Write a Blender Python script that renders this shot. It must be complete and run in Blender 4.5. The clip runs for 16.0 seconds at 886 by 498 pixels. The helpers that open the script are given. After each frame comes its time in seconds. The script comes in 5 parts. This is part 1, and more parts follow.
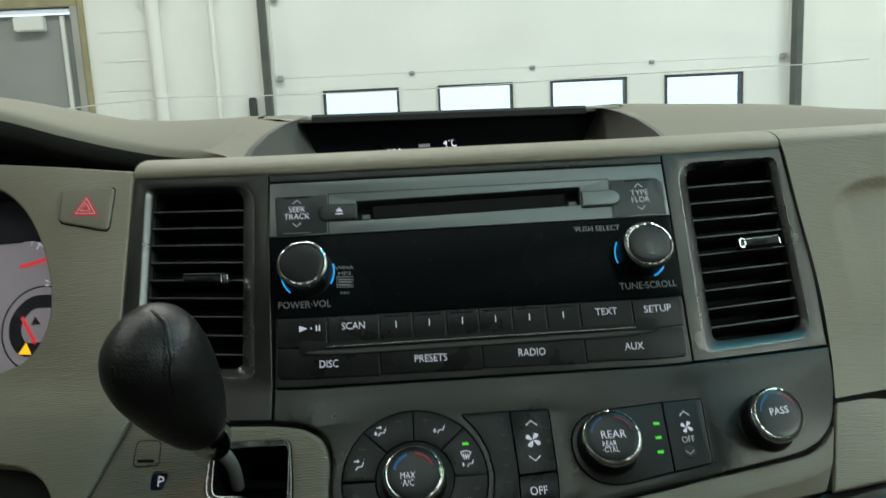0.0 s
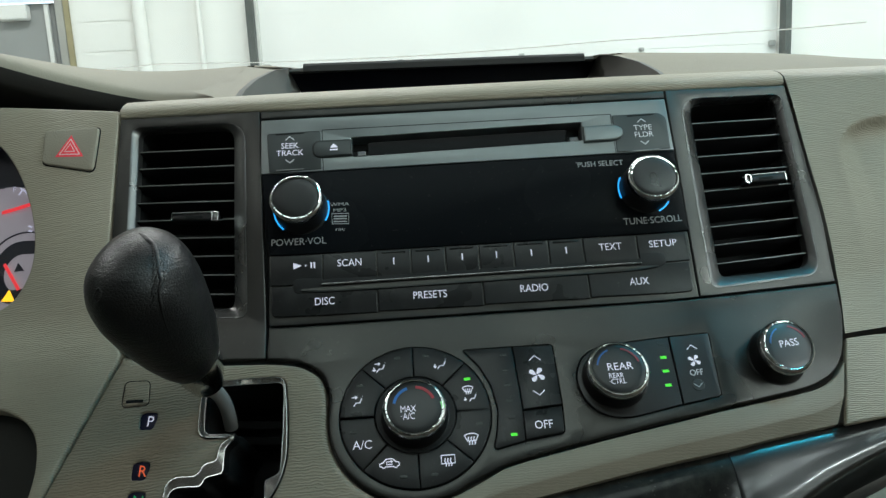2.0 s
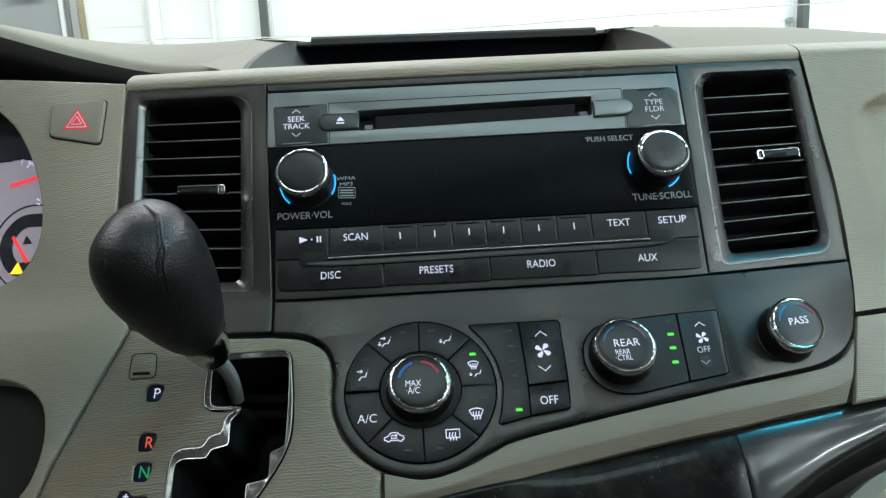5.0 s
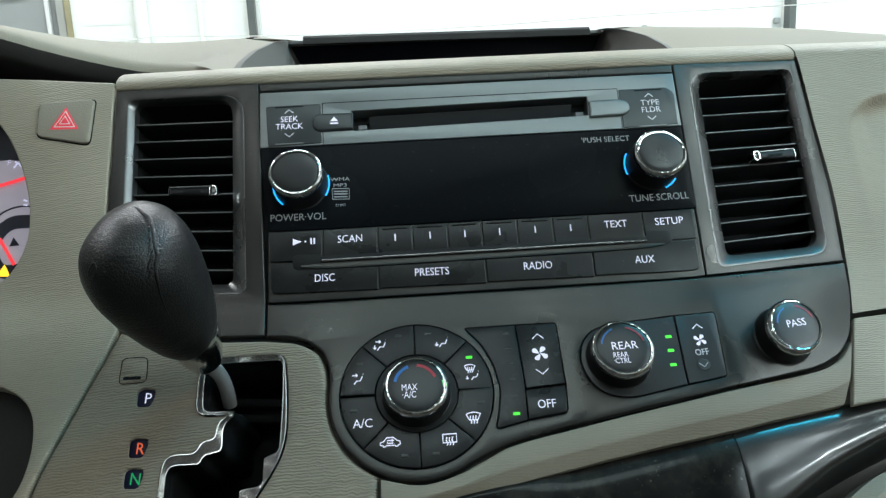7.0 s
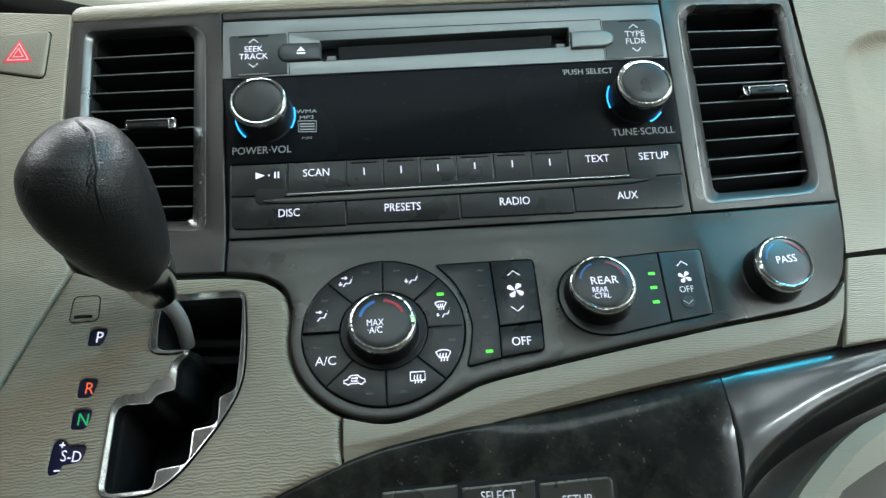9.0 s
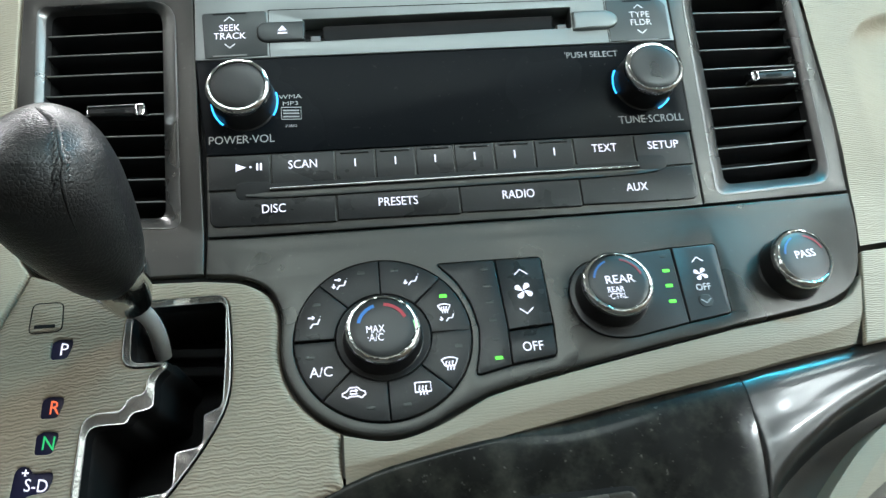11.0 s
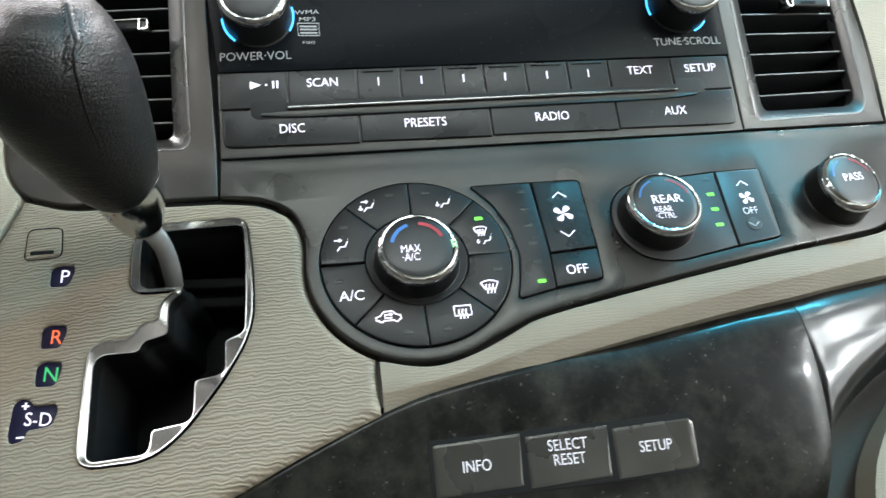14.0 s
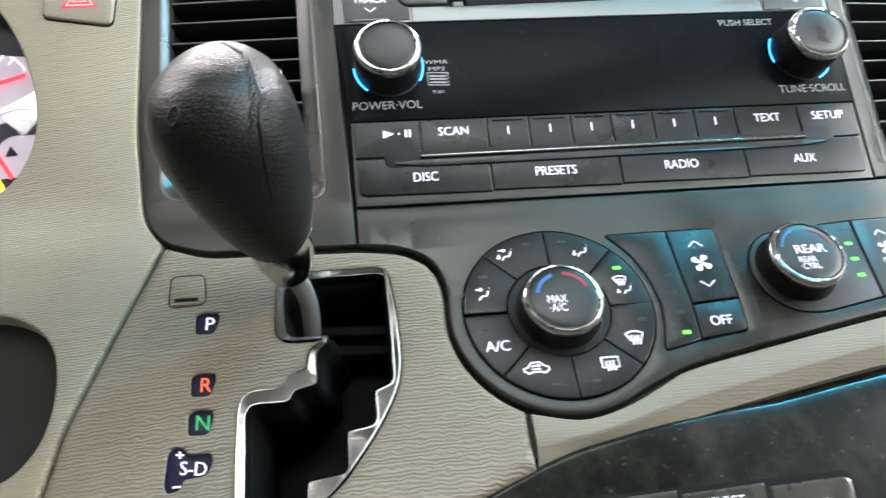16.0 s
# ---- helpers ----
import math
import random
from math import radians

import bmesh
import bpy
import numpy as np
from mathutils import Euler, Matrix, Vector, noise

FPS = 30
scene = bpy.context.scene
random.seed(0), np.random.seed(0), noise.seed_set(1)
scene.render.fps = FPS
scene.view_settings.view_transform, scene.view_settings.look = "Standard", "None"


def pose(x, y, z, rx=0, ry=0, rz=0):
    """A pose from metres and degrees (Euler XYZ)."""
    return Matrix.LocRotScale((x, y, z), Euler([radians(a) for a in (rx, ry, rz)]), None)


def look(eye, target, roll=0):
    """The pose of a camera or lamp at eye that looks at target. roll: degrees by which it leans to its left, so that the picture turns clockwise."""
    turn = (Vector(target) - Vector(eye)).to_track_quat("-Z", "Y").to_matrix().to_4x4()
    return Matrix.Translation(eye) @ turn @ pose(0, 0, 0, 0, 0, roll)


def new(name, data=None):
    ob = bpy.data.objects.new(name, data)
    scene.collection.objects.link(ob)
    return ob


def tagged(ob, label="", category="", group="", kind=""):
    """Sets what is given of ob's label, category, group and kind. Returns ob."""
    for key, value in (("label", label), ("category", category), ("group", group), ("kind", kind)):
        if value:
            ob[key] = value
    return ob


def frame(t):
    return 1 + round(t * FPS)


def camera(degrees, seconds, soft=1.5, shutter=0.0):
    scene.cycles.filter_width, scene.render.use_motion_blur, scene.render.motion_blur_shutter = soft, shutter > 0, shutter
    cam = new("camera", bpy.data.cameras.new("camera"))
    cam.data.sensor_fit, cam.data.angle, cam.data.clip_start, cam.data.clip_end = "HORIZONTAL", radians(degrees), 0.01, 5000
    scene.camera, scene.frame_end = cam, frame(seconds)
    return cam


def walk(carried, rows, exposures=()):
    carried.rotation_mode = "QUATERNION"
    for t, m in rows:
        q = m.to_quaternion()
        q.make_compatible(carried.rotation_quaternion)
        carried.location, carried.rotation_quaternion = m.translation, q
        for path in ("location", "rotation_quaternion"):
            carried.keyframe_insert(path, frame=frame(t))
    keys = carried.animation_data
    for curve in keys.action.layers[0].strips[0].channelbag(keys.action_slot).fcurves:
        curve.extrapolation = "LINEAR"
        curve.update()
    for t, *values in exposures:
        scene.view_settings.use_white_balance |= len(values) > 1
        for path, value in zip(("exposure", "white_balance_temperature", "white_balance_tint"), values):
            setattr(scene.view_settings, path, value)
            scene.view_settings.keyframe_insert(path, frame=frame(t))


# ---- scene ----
cam = camera(60.5, 16.0, 1.35, 0.5)
PATH = [
    (0, (-0.0345, 0.0731, 1.4059), (-0.0181, 0.5657, 1.3220), -2.75),
    (0.5, (-0.0407, 0.0791, 1.3790), (-0.0110, 0.5719, 1.2999), -2.77),
    (1, (-0.0429, 0.0809, 1.3765), (-0.0155, 0.5737, 1.2961), -2.93),
    (1.5, (-0.0395, 0.0797, 1.3739), (-0.0140, 0.5723, 1.2921), -2.98),
    (2, (-0.0415, 0.0821, 1.3689), (-0.0185, 0.5737, 1.2808), -3.00),
    (2.5, (-0.0502, 0.0866, 1.3695), (-0.0310, 0.5775, 1.2763), -2.98),
    (3, (-0.0457, 0.0842, 1.3678), (-0.0313, 0.5747, 1.2720), -2.91),
    (3.5, (-0.0429, 0.0855, 1.3672), (-0.0304, 0.5752, 1.2672), -2.90),
    (4, (-0.0387, 0.0841, 1.3663), (-0.0267, 0.5736, 1.2648), -2.88),
    (6.5, (-0.0393, 0.0879, 1.3658), (-0.0182, 0.5772, 1.2647), -2.71),
    (7, (-0.0425, 0.0897, 1.3666), (-0.0203, 0.5786, 1.2644), -2.70),
    (7.5, (-0.0423, 0.0887, 1.3637), (-0.0181, 0.5778, 1.2628), -2.67),
    (8, (-0.0432, 0.0934, 1.3544), (-0.0192, 0.5830, 1.2557), -2.66),
    (8.5, (-0.0329, 0.0988, 1.3397), (-0.0081, 0.5877, 1.2379), -2.58),
    (9, (-0.0299, 0.1052, 1.3311), (-0.0055, 0.5929, 1.2234), -2.55),
    (9.2, (-0.0248, 0.1062, 1.3334), (0.0003, 0.5934, 1.2240), -2.53),
    (11.3, (-0.0605, 0.1536, 1.3302), (-0.0027, 0.6358, 1.2115), -2.32),
    (11.5, (-0.0655, 0.1622, 1.3270), (-0.0056, 0.6448, 1.2111), -2.34),
    (12, (-0.0628, 0.1629, 1.3129), (0.0040, 0.6442, 1.1952), -2.24),
    (12.5, (-0.0601, 0.1604, 1.3102), (0.0117, 0.6418, 1.1956), -2.20),
    (13, (-0.0609, 0.1624, 1.3009), (0.0125, 0.6423, 1.1814), -2.13),
    (13.5, (-0.0678, 0.1540, 1.3010), (0.0076, 0.6340, 1.1829), -2.07),
    (14, (-0.0787, 0.1576, 1.2921), (-0.0044, 0.6377, 1.1738), -2.06),
    (14.5, (-0.0985, 0.1650, 1.2894), (-0.0263, 0.6468, 1.1767), -2.17),
    (15, (-0.1091, 0.1656, 1.2950), (-0.0451, 0.6492, 1.1852), -2.20),
    (15.5, (-0.1068, 0.1613, 1.3033), (-0.0450, 0.6472, 1.2029), -2.28),
    (16, (-0.1243, 0.1665, 1.2999), (-0.0674, 0.6539, 1.2040), -2.23),
]
EXPOSURE = [(0, -0.48, 6450, 4), (0.5, -0.56, 6450, 4), (1.0, -0.30, 6350, 6), (1.5, -0.20, 6300, 7), (2.5, 0.03, 6150, 9), (3.5, 0.13, 6050, 10), (7, 0.34, 6000, 10), (8, 0.43, 6000, 10), (9, 0.80, 6050, 11), (11.5, 1.24, 6250, 13), (13.5, 1.36, 6450, 17), (15, 1.5, 6450, 21), (16, 1.5, 6450, 21)]
walk(cam, [(t, look(eye, target, roll)) for t, eye, target, roll in PATH], EXPOSURE)

# ---- world and light ----
world = bpy.data.worlds.new("world")
scene.world = world
world.use_nodes = True
WN = world.node_tree.nodes
WN["Background"].inputs[0].default_value = (0.75, 0.85, 1.0, 1)
WN["Background"].inputs[1].default_value = 2.4


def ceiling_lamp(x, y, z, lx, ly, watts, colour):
    """An area lamp just below the diffuser of an added tube fixture."""
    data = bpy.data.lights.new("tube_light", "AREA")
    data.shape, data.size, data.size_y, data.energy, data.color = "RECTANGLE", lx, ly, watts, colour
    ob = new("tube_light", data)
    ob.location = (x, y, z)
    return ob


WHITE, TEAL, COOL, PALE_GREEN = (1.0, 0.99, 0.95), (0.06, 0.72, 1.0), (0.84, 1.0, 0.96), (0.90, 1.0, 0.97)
# x, y, length, width, watts, colour of the strip lights added out of view under the garage ceiling, set for fill and
# highlights on the dash
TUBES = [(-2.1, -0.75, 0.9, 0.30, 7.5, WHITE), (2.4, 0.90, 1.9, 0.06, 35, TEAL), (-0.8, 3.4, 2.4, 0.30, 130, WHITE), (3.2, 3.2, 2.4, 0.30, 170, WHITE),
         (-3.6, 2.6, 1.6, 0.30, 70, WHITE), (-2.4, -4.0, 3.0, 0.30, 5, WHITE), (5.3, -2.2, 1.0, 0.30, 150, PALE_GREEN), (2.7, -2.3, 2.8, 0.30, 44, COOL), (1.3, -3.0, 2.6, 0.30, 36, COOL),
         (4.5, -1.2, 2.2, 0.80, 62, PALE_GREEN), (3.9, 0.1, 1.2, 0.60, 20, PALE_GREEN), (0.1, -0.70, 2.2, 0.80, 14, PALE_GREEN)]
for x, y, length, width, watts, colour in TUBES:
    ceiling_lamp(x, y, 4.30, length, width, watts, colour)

# ---- materials ----


def mat(name, colour, rough=0.5, metal=0.0, vary=0.12, large=9.0, fine=900.0, bump=0.05, stretch=(1, 1, 1), coat=0.0, spec=0.5, rvary=0.08,
        dust=0.0, film=0.0):
    m = bpy.data.materials.new(name)
    m.use_nodes = True
    nt = m.node_tree
    b = nt.nodes["Principled BSDF"]
    co = nt.nodes.new("ShaderNodeTexCoord")
    mp = nt.nodes.new("ShaderNodeMapping")
    mp.inputs["Scale"].default_value = stretch
    nt.links.new(co.outputs["Object"], mp.inputs["Vector"])
    n1 = nt.nodes.new("ShaderNodeTexNoise")
    n1.inputs["Scale"].default_value, n1.inputs["Detail"].default_value = large, 4
    nt.links.new(co.outputs["Object"], n1.inputs["Vector"])
    n2 = nt.nodes.new("ShaderNodeTexNoise")
    n2.inputs["Scale"].default_value, n2.inputs["Detail"].default_value = fine, 3
    nt.links.new(mp.outputs["Vector"], n2.inputs["Vector"])
    ramp = nt.nodes.new("ShaderNodeMapRange")
    ramp.inputs["From Min"].default_value, ramp.inputs["From Max"].default_value = 0.3, 0.7
    ramp.inputs["To Min"].default_value, ramp.inputs["To Max"].default_value = 1 - vary, 1 + vary
    nt.links.new(n1.outputs["Fac"], ramp.inputs["Value"])
    mul = nt.nodes.new("ShaderNodeVectorMath")
    mul.operation = "SCALE"
    mul.inputs[0].default_value = colour[:3]
    nt.links.new(ramp.outputs["Result"], mul.inputs["Scale"])
    last = mul.outputs["Vector"]
    if film:
        n4 = nt.nodes.new("ShaderNodeTexNoise")
        n4.inputs["Scale"].default_value, n4.inputs["Detail"].default_value, n4.inputs["Roughness"].default_value = 48, 7, 0.68
        nt.links.new(co.outputs["Object"], n4.inputs["Vector"])
        r4 = nt.nodes.new("ShaderNodeMapRange")
        r4.inputs["From Min"].default_value, r4.inputs["From Max"].default_value, r4.inputs["To Max"].default_value = 0.44, 0.72, film
        nt.links.new(n4.outputs["Fac"], r4.inputs["Value"])
        m4 = nt.nodes.new("ShaderNodeMix")
        m4.data_type = "RGBA"
        nt.links.new(r4.outputs["Result"], m4.inputs["Factor"])
        nt.links.new(last, m4.inputs[6])
        m4.inputs[7].default_value = (0.085, 0.083, 0.064, 1)
        last = m4.outputs[2]
    if dust:
        n3 = nt.nodes.new("ShaderNodeTexNoise")
        n3.inputs["Scale"].default_value, n3.inputs["Detail"].default_value = 420, 2
        nt.links.new(co.outputs["Object"], n3.inputs["Vector"])
        r3 = nt.nodes.new("ShaderNodeMapRange")
        r3.inputs["From Min"].default_value, r3.inputs["From Max"].default_value = 0.68, 0.80
        r3.inputs["To Max"].default_value = dust
        nt.links.new(n3.outputs["Fac"], r3.inputs["Value"])
        mx = nt.nodes.new("ShaderNodeMix")
        mx.data_type = "RGBA"
        nt.links.new(r3.outputs["Result"], mx.inputs["Factor"])
        nt.links.new(last, mx.inputs[6])
        mx.inputs[7].default_value = (0.30, 0.29, 0.26, 1)
        last = mx.outputs[2]
    nt.links.new(last, b.inputs["Base Color"])
    rr_ = nt.nodes.new("ShaderNodeMapRange")
    rr_.inputs["From Min"].default_value, rr_.inputs["From Max"].default_value = 0.3, 0.7
    rr_.inputs["To Min"].default_value, rr_.inputs["To Max"].default_value = max(0.02, rough - rvary), rough + rvary
    nt.links.new(n1.outputs["Fac"], rr_.inputs["Value"])
    nt.links.new(rr_.outputs["Result"], b.inputs["Roughness"])
    b.inputs["Metallic"].default_value = metal
    b.inputs["Specular IOR Level"].default_value = spec
    if coat:
        b.inputs["Coat Weight"].default_value, b.inputs["Coat Roughness"].default_value = coat, 0.12
    if bump:
        bp = nt.nodes.new("ShaderNodeBump")
        bp.inputs["Strength"].default_value, bp.inputs["Distance"].default_value = bump, 0.0009
        nt.links.new(n2.outputs["Fac"], bp.inputs["Height"])
        nt.links.new(bp.outputs["Normal"], b.inputs["Normal"])
    return m


def glow(name, colour, strength, base=(0.3, 0.3, 0.3)):
    m = bpy.data.materials.new(name)
    m.use_nodes = True
    b = m.node_tree.nodes["Principled BSDF"]
    b.inputs["Base Color"].default_value = (*base, 1)
    b.inputs["Emission Color"].default_value = (*colour, 1)
    b.inputs["Emission Strength"].default_value = strength
    return m


def leather(name, colour):
    m = mat(name, colour, rough=0.36, vary=0.10, large=25, bump=0.0, spec=0.42)
    nt = m.node_tree
    co = [n for n in nt.nodes if n.type == "TEX_COORD"][0]
    v = nt.nodes.new("ShaderNodeTexVoronoi")
    v.feature = "DISTANCE_TO_EDGE"
    v.inputs["Scale"].default_value = 640
    nt.links.new(co.outputs["Object"], v.inputs["Vector"])
    r = nt.nodes.new("ShaderNodeMapRange")
    r.inputs["From Max"].default_value = 0.25
    nt.links.new(v.outputs["Distance"], r.inputs["Value"])
    bp = nt.nodes.new("ShaderNodeBump")
    bp.inputs["Strength"].default_value, bp.inputs["Distance"].default_value = 0.24, 0.0004
    nt.links.new(r.outputs["Result"], bp.inputs["Height"])
    mp = nt.nodes.new("ShaderNodeMapping")
    mp.inputs["Scale"].default_value = (130, 130, 620)
    nt.links.new(co.outputs["Object"], mp.inputs["Vector"])
    wr = nt.nodes.new("ShaderNodeTexNoise")
    wr.inputs["Scale"].default_value, wr.inputs["Detail"].default_value = 1.0, 3
    nt.links.new(mp.outputs["Vector"], wr.inputs["Vector"])
    b2 = nt.nodes.new("ShaderNodeBump")
    b2.inputs["Strength"].default_value, b2.inputs["Distance"].default_value = 0.30, 0.0008
    nt.links.new(wr.outputs["Fac"], b2.inputs["Height"])
    nt.links.new(b2.outputs["Normal"], bp.inputs["Normal"])
    nt.links.new(bp.outputs["Normal"], nt.nodes["Principled BSDF"].inputs["Normal"])
    return m


def grained(name, colour, scale, groove_shade, relief):
    """Vinyl with fine wavy ripples that run across the dash."""
    m = mat(name, colour, rough=0.52, vary=0.05, bump=0.0, spec=0.3)
    nt = m.node_tree
    b = nt.nodes["Principled BSDF"]
    co = [n for n in nt.nodes if n.type == "TEX_COORD"][0]
    along = nt.nodes.new("ShaderNodeVectorMath")
    along.operation = "DOT_PRODUCT"
    along.inputs[1].default_value = (0, 0.7071, 0.7071)
    nt.links.new(co.outputs["Object"], along.inputs[0])
    xyz = nt.nodes.new("ShaderNodeSeparateXYZ")
    nt.links.new(co.outputs["Object"], xyz.inputs["Vector"])
    half = nt.nodes.new("ShaderNodeMath")
    half.operation = "MULTIPLY"
    half.inputs[1].default_value = 0.75
    nt.links.new(xyz.outputs["X"], half.inputs[0])
    cmb = nt.nodes.new("ShaderNodeCombineXYZ")
    nt.links.new(half.outputs["Value"], cmb.inputs["X"])
    nt.links.new(along.outputs["Value"], cmb.inputs["Z"])
    wv = nt.nodes.new("ShaderNodeTexWave")
    wv.wave_type, wv.bands_direction = "BANDS", "Z"
    wv.inputs["Scale"].default_value, wv.inputs["Distortion"].default_value = scale, 6.5
    wv.inputs["Detail"].default_value, wv.inputs["Detail Scale"].default_value = 2.0, 1.4
    nt.links.new(cmb.outputs["Vector"], wv.inputs["Vector"])
    far = nt.nodes.new("ShaderNodeVectorMath")
    far.operation = "MULTIPLY"
    far.inputs[1].default_value = (80, 0, scale * 2.3)
    nt.links.new(cmb.outputs["Vector"], far.inputs[0])
    br = nt.nodes.new("ShaderNodeTexNoise")
    br.inputs["Scale"].default_value, br.inputs["Detail"].default_value = 1.0, 1.5
    nt.links.new(far.outputs["Vector"], br.inputs["Vector"])
    gap = nt.nodes.new("ShaderNodeMapRange")
    gap.inputs["From Min"].default_value, gap.inputs["From Max"].default_value = 0.25, 0.72
    nt.links.new(br.outputs["Fac"], gap.inputs["Value"])
    pw = nt.nodes.new("ShaderNodeMix")
    pw.data_type = "FLOAT"
    pw.inputs["Factor"].default_value = 0.5
    nt.links.new(wv.outputs["Fac"], pw.inputs[2])
    nt.links.new(gap.outputs["Result"], pw.inputs[3])
    bp = nt.nodes.new("ShaderNodeBump")
    bp.inputs["Strength"].default_value, bp.inputs["Distance"].default_value = relief, 0.0004
    nt.links.new(pw.outputs[0], bp.inputs["Height"])
    nt.links.new(bp.outputs["Normal"], b.inputs["Normal"])
    was = b.inputs["Base Color"].links[0].from_socket
    # grooves are also darkened in the colour, as shade on top of the relief
    rg = nt.nodes.new("ShaderNodeMapRange")
    rg.inputs["To Min"].default_value, rg.inputs["To Max"].default_value = groove_shade, 1.02
    nt.links.new(pw.outputs[0], rg.inputs["Value"])
    sc = nt.nodes.new("ShaderNodeVectorMath")
    sc.operation = "SCALE"
    nt.links.new(was, sc.inputs[0])
    nt.links.new(rg.outputs["Result"], sc.inputs["Scale"])
    nt.links.new(sc.outputs["Vector"], b.inputs["Base Color"])
    return m


def glass(name, tint, gloss=0.05):
    """A thin clear pane: light goes straight through it, and it mirrors a little."""
    m = bpy.data.materials.new(name)
    m.use_nodes = True
    nt = m.node_tree
    nt.nodes.remove(nt.nodes["Principled BSDF"])
    tr = nt.nodes.new("ShaderNodeBsdfTransparent")
    tr.inputs["Color"].default_value = (*tint, 1)
    gl = nt.nodes.new("ShaderNodeBsdfGlossy")
    gl.inputs["Roughness"].default_value = 0.02
    mx = nt.nodes.new("ShaderNodeMixShader")
    mx.inputs["Fac"].default_value = gloss
    nt.links.new(tr.outputs["BSDF"], mx.inputs[1])
    nt.links.new(gl.outputs["BSDF"], mx.inputs[2])
    nt.links.new(mx.outputs["Shader"], nt.nodes["Material Output"].inputs["Surface"])
    return m


BEIGE = grained("beige_grained_vinyl", (0.350, 0.300, 0.228), 195, 0.80, 1.3)
BEIGE_FINE = grained("beige_fine_grained_vinyl", (0.405, 0.358, 0.275), 240, 0.90, 0.75)
BEIGE_STRIP = grained("beige_strip_vinyl", (0.300, 0.268, 0.208), 240, 0.95, 0.25)
WING = mat("grey_hood_plastic", (0.150, 0.145, 0.132), rough=0.6, vary=0.08, fine=900, bump=0.2, spec=0.3)
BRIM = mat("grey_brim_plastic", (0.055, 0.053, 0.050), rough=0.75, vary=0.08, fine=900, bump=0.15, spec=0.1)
NAVY = mat("dark_navy_screen", (0.004, 0.005, 0.012), rough=0.3, vary=0.1, bump=0.0, spec=0.2)
FAINTRED = mat("faint_red_mark", (0.34, 0.04, 0.05), rough=0.5, bump=0.0)
FAINTBLUE = mat("faint_blue_mark", (0.03, 0.13, 0.38), rough=0.5, bump=0.0)
BEIGE_TOP = mat("beige_dash_top_vinyl", (0.340, 0.303, 0.240), rough=0.7, vary=0.06, fine=900, bump=0.35, spec=0.2)
TAUPE = mat("dark_taupe_plastic", (0.13, 0.122, 0.108), rough=0.62, vary=0.08, fine=900, bump=0.25, spec=0.25)
KNEESHADE = mat("knee_plastic_dark_for_shade", (0.030, 0.030, 0.027), rough=0.6, vary=0.1, bump=0.1, spec=0.25)
TRIM = mat("satin_graphite_trim", (0.064, 0.063, 0.059), spec=0.34, rough=0.35, metal=0.8, vary=0.18, large=14, fine=1500, bump=0.05, rvary=0.12, dust=0.12)
TRIM_EDGE = mat("black_trim_edge", (0.016, 0.016, 0.016), rough=0.38, vary=0.15, large=14, bump=0.04, spec=0.5)
BEZEL = mat("satin_bezel_paint", (0.130, 0.129, 0.127), rough=0.30, metal=0.8, vary=0.08, large=20, bump=0.02)
SILVER = mat("satin_silver_paint", (0.20, 0.20, 0.195), rough=0.33, metal=0.55, vary=0.08, large=20, bump=0.03)
FASCIA = mat("radio_fascia_grey", (0.200, 0.216, 0.216), rough=0.36, metal=0.75, vary=0.10, large=16, bump=0.03)
BUTTON = mat("button_black", (0.013, 0.013, 0.013), rough=0.32, vary=0.22, large=30, bump=0.05, dust=0.12, spec=0.34)
CAP = mat("knob_cap_rubber", (0.012, 0.013, 0.013), rough=0.34, vary=0.10, large=40, bump=0.05, spec=0.65)
BASE = mat("knob_base_black", (0.010, 0.010, 0.010), rough=0.45, vary=0.1, bump=0.03, spec=0.3)
SCREEN = mat("display_glass_black", (0.006, 0.007, 0.0085), spec=0.05, rough=0.26, vary=0.1, bump=0.0, rvary=0.03, dust=0.10)
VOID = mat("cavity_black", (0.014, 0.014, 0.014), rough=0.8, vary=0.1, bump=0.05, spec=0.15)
WELL = mat("gate_well_black", (0.006, 0.006, 0.006), rough=0.6, vary=0.1, bump=0.05, spec=0.12)
# slat colours carry the light: shaded black bodies, lit grey front edges
SLATSHADE = mat("slat_black_with_shade", (0.011, 0.011, 0.012), rough=0.55, vary=0.12, bump=0.05, spec=0.2)
SLATLIT = mat("slat_edge_lit_grey", (0.12, 0.118, 0.112), rough=0.35, vary=0.12, bump=0.05)
CHROME = mat("chrome", (0.58, 0.58, 0.58), rough=0.07, metal=1.0, vary=0.03, bump=0.0, rvary=0.02)
BLADE = mat("dark_polished_blade", (0.30, 0.30, 0.30), rough=0.16, metal=0.9, vary=0.05, bump=0.0)
BRUSHED = mat("polished_gate_metal", (0.20, 0.19, 0.178), rough=0.27, metal=0.75, vary=0.05, bump=0.02, rvary=0.03)
GATEMETAL = mat("bright_gate_metal", (0.36, 0.345, 0.325), rough=0.22, metal=0.9, vary=0.05, bump=0.02, rvary=0.04)
COLLAR = mat("polished_collar_metal", (0.62, 0.61, 0.59), rough=0.14, metal=1.0, vary=0.05, bump=0.02)
SHAFT = mat("polished_shaft_metal", (0.58, 0.57, 0.55), rough=0.20, metal=0.6, vary=0.05, bump=0.02)
GLOSS = mat("dusty_piano_black", (0.007, 0.0068, 0.006), coat=0.30, rough=0.36, vary=0.75, large=38, fine=300, bump=0.02, rvary=0.05, dust=0.34, film=0.42, spec=0.13)
GREYGLOSS = mat("dark_grey_gloss", (0.013, 0.013, 0.012), spec=0.4, coat=0.45, rough=0.33, vary=0.12, large=14, bump=0.02, dust=0.10)
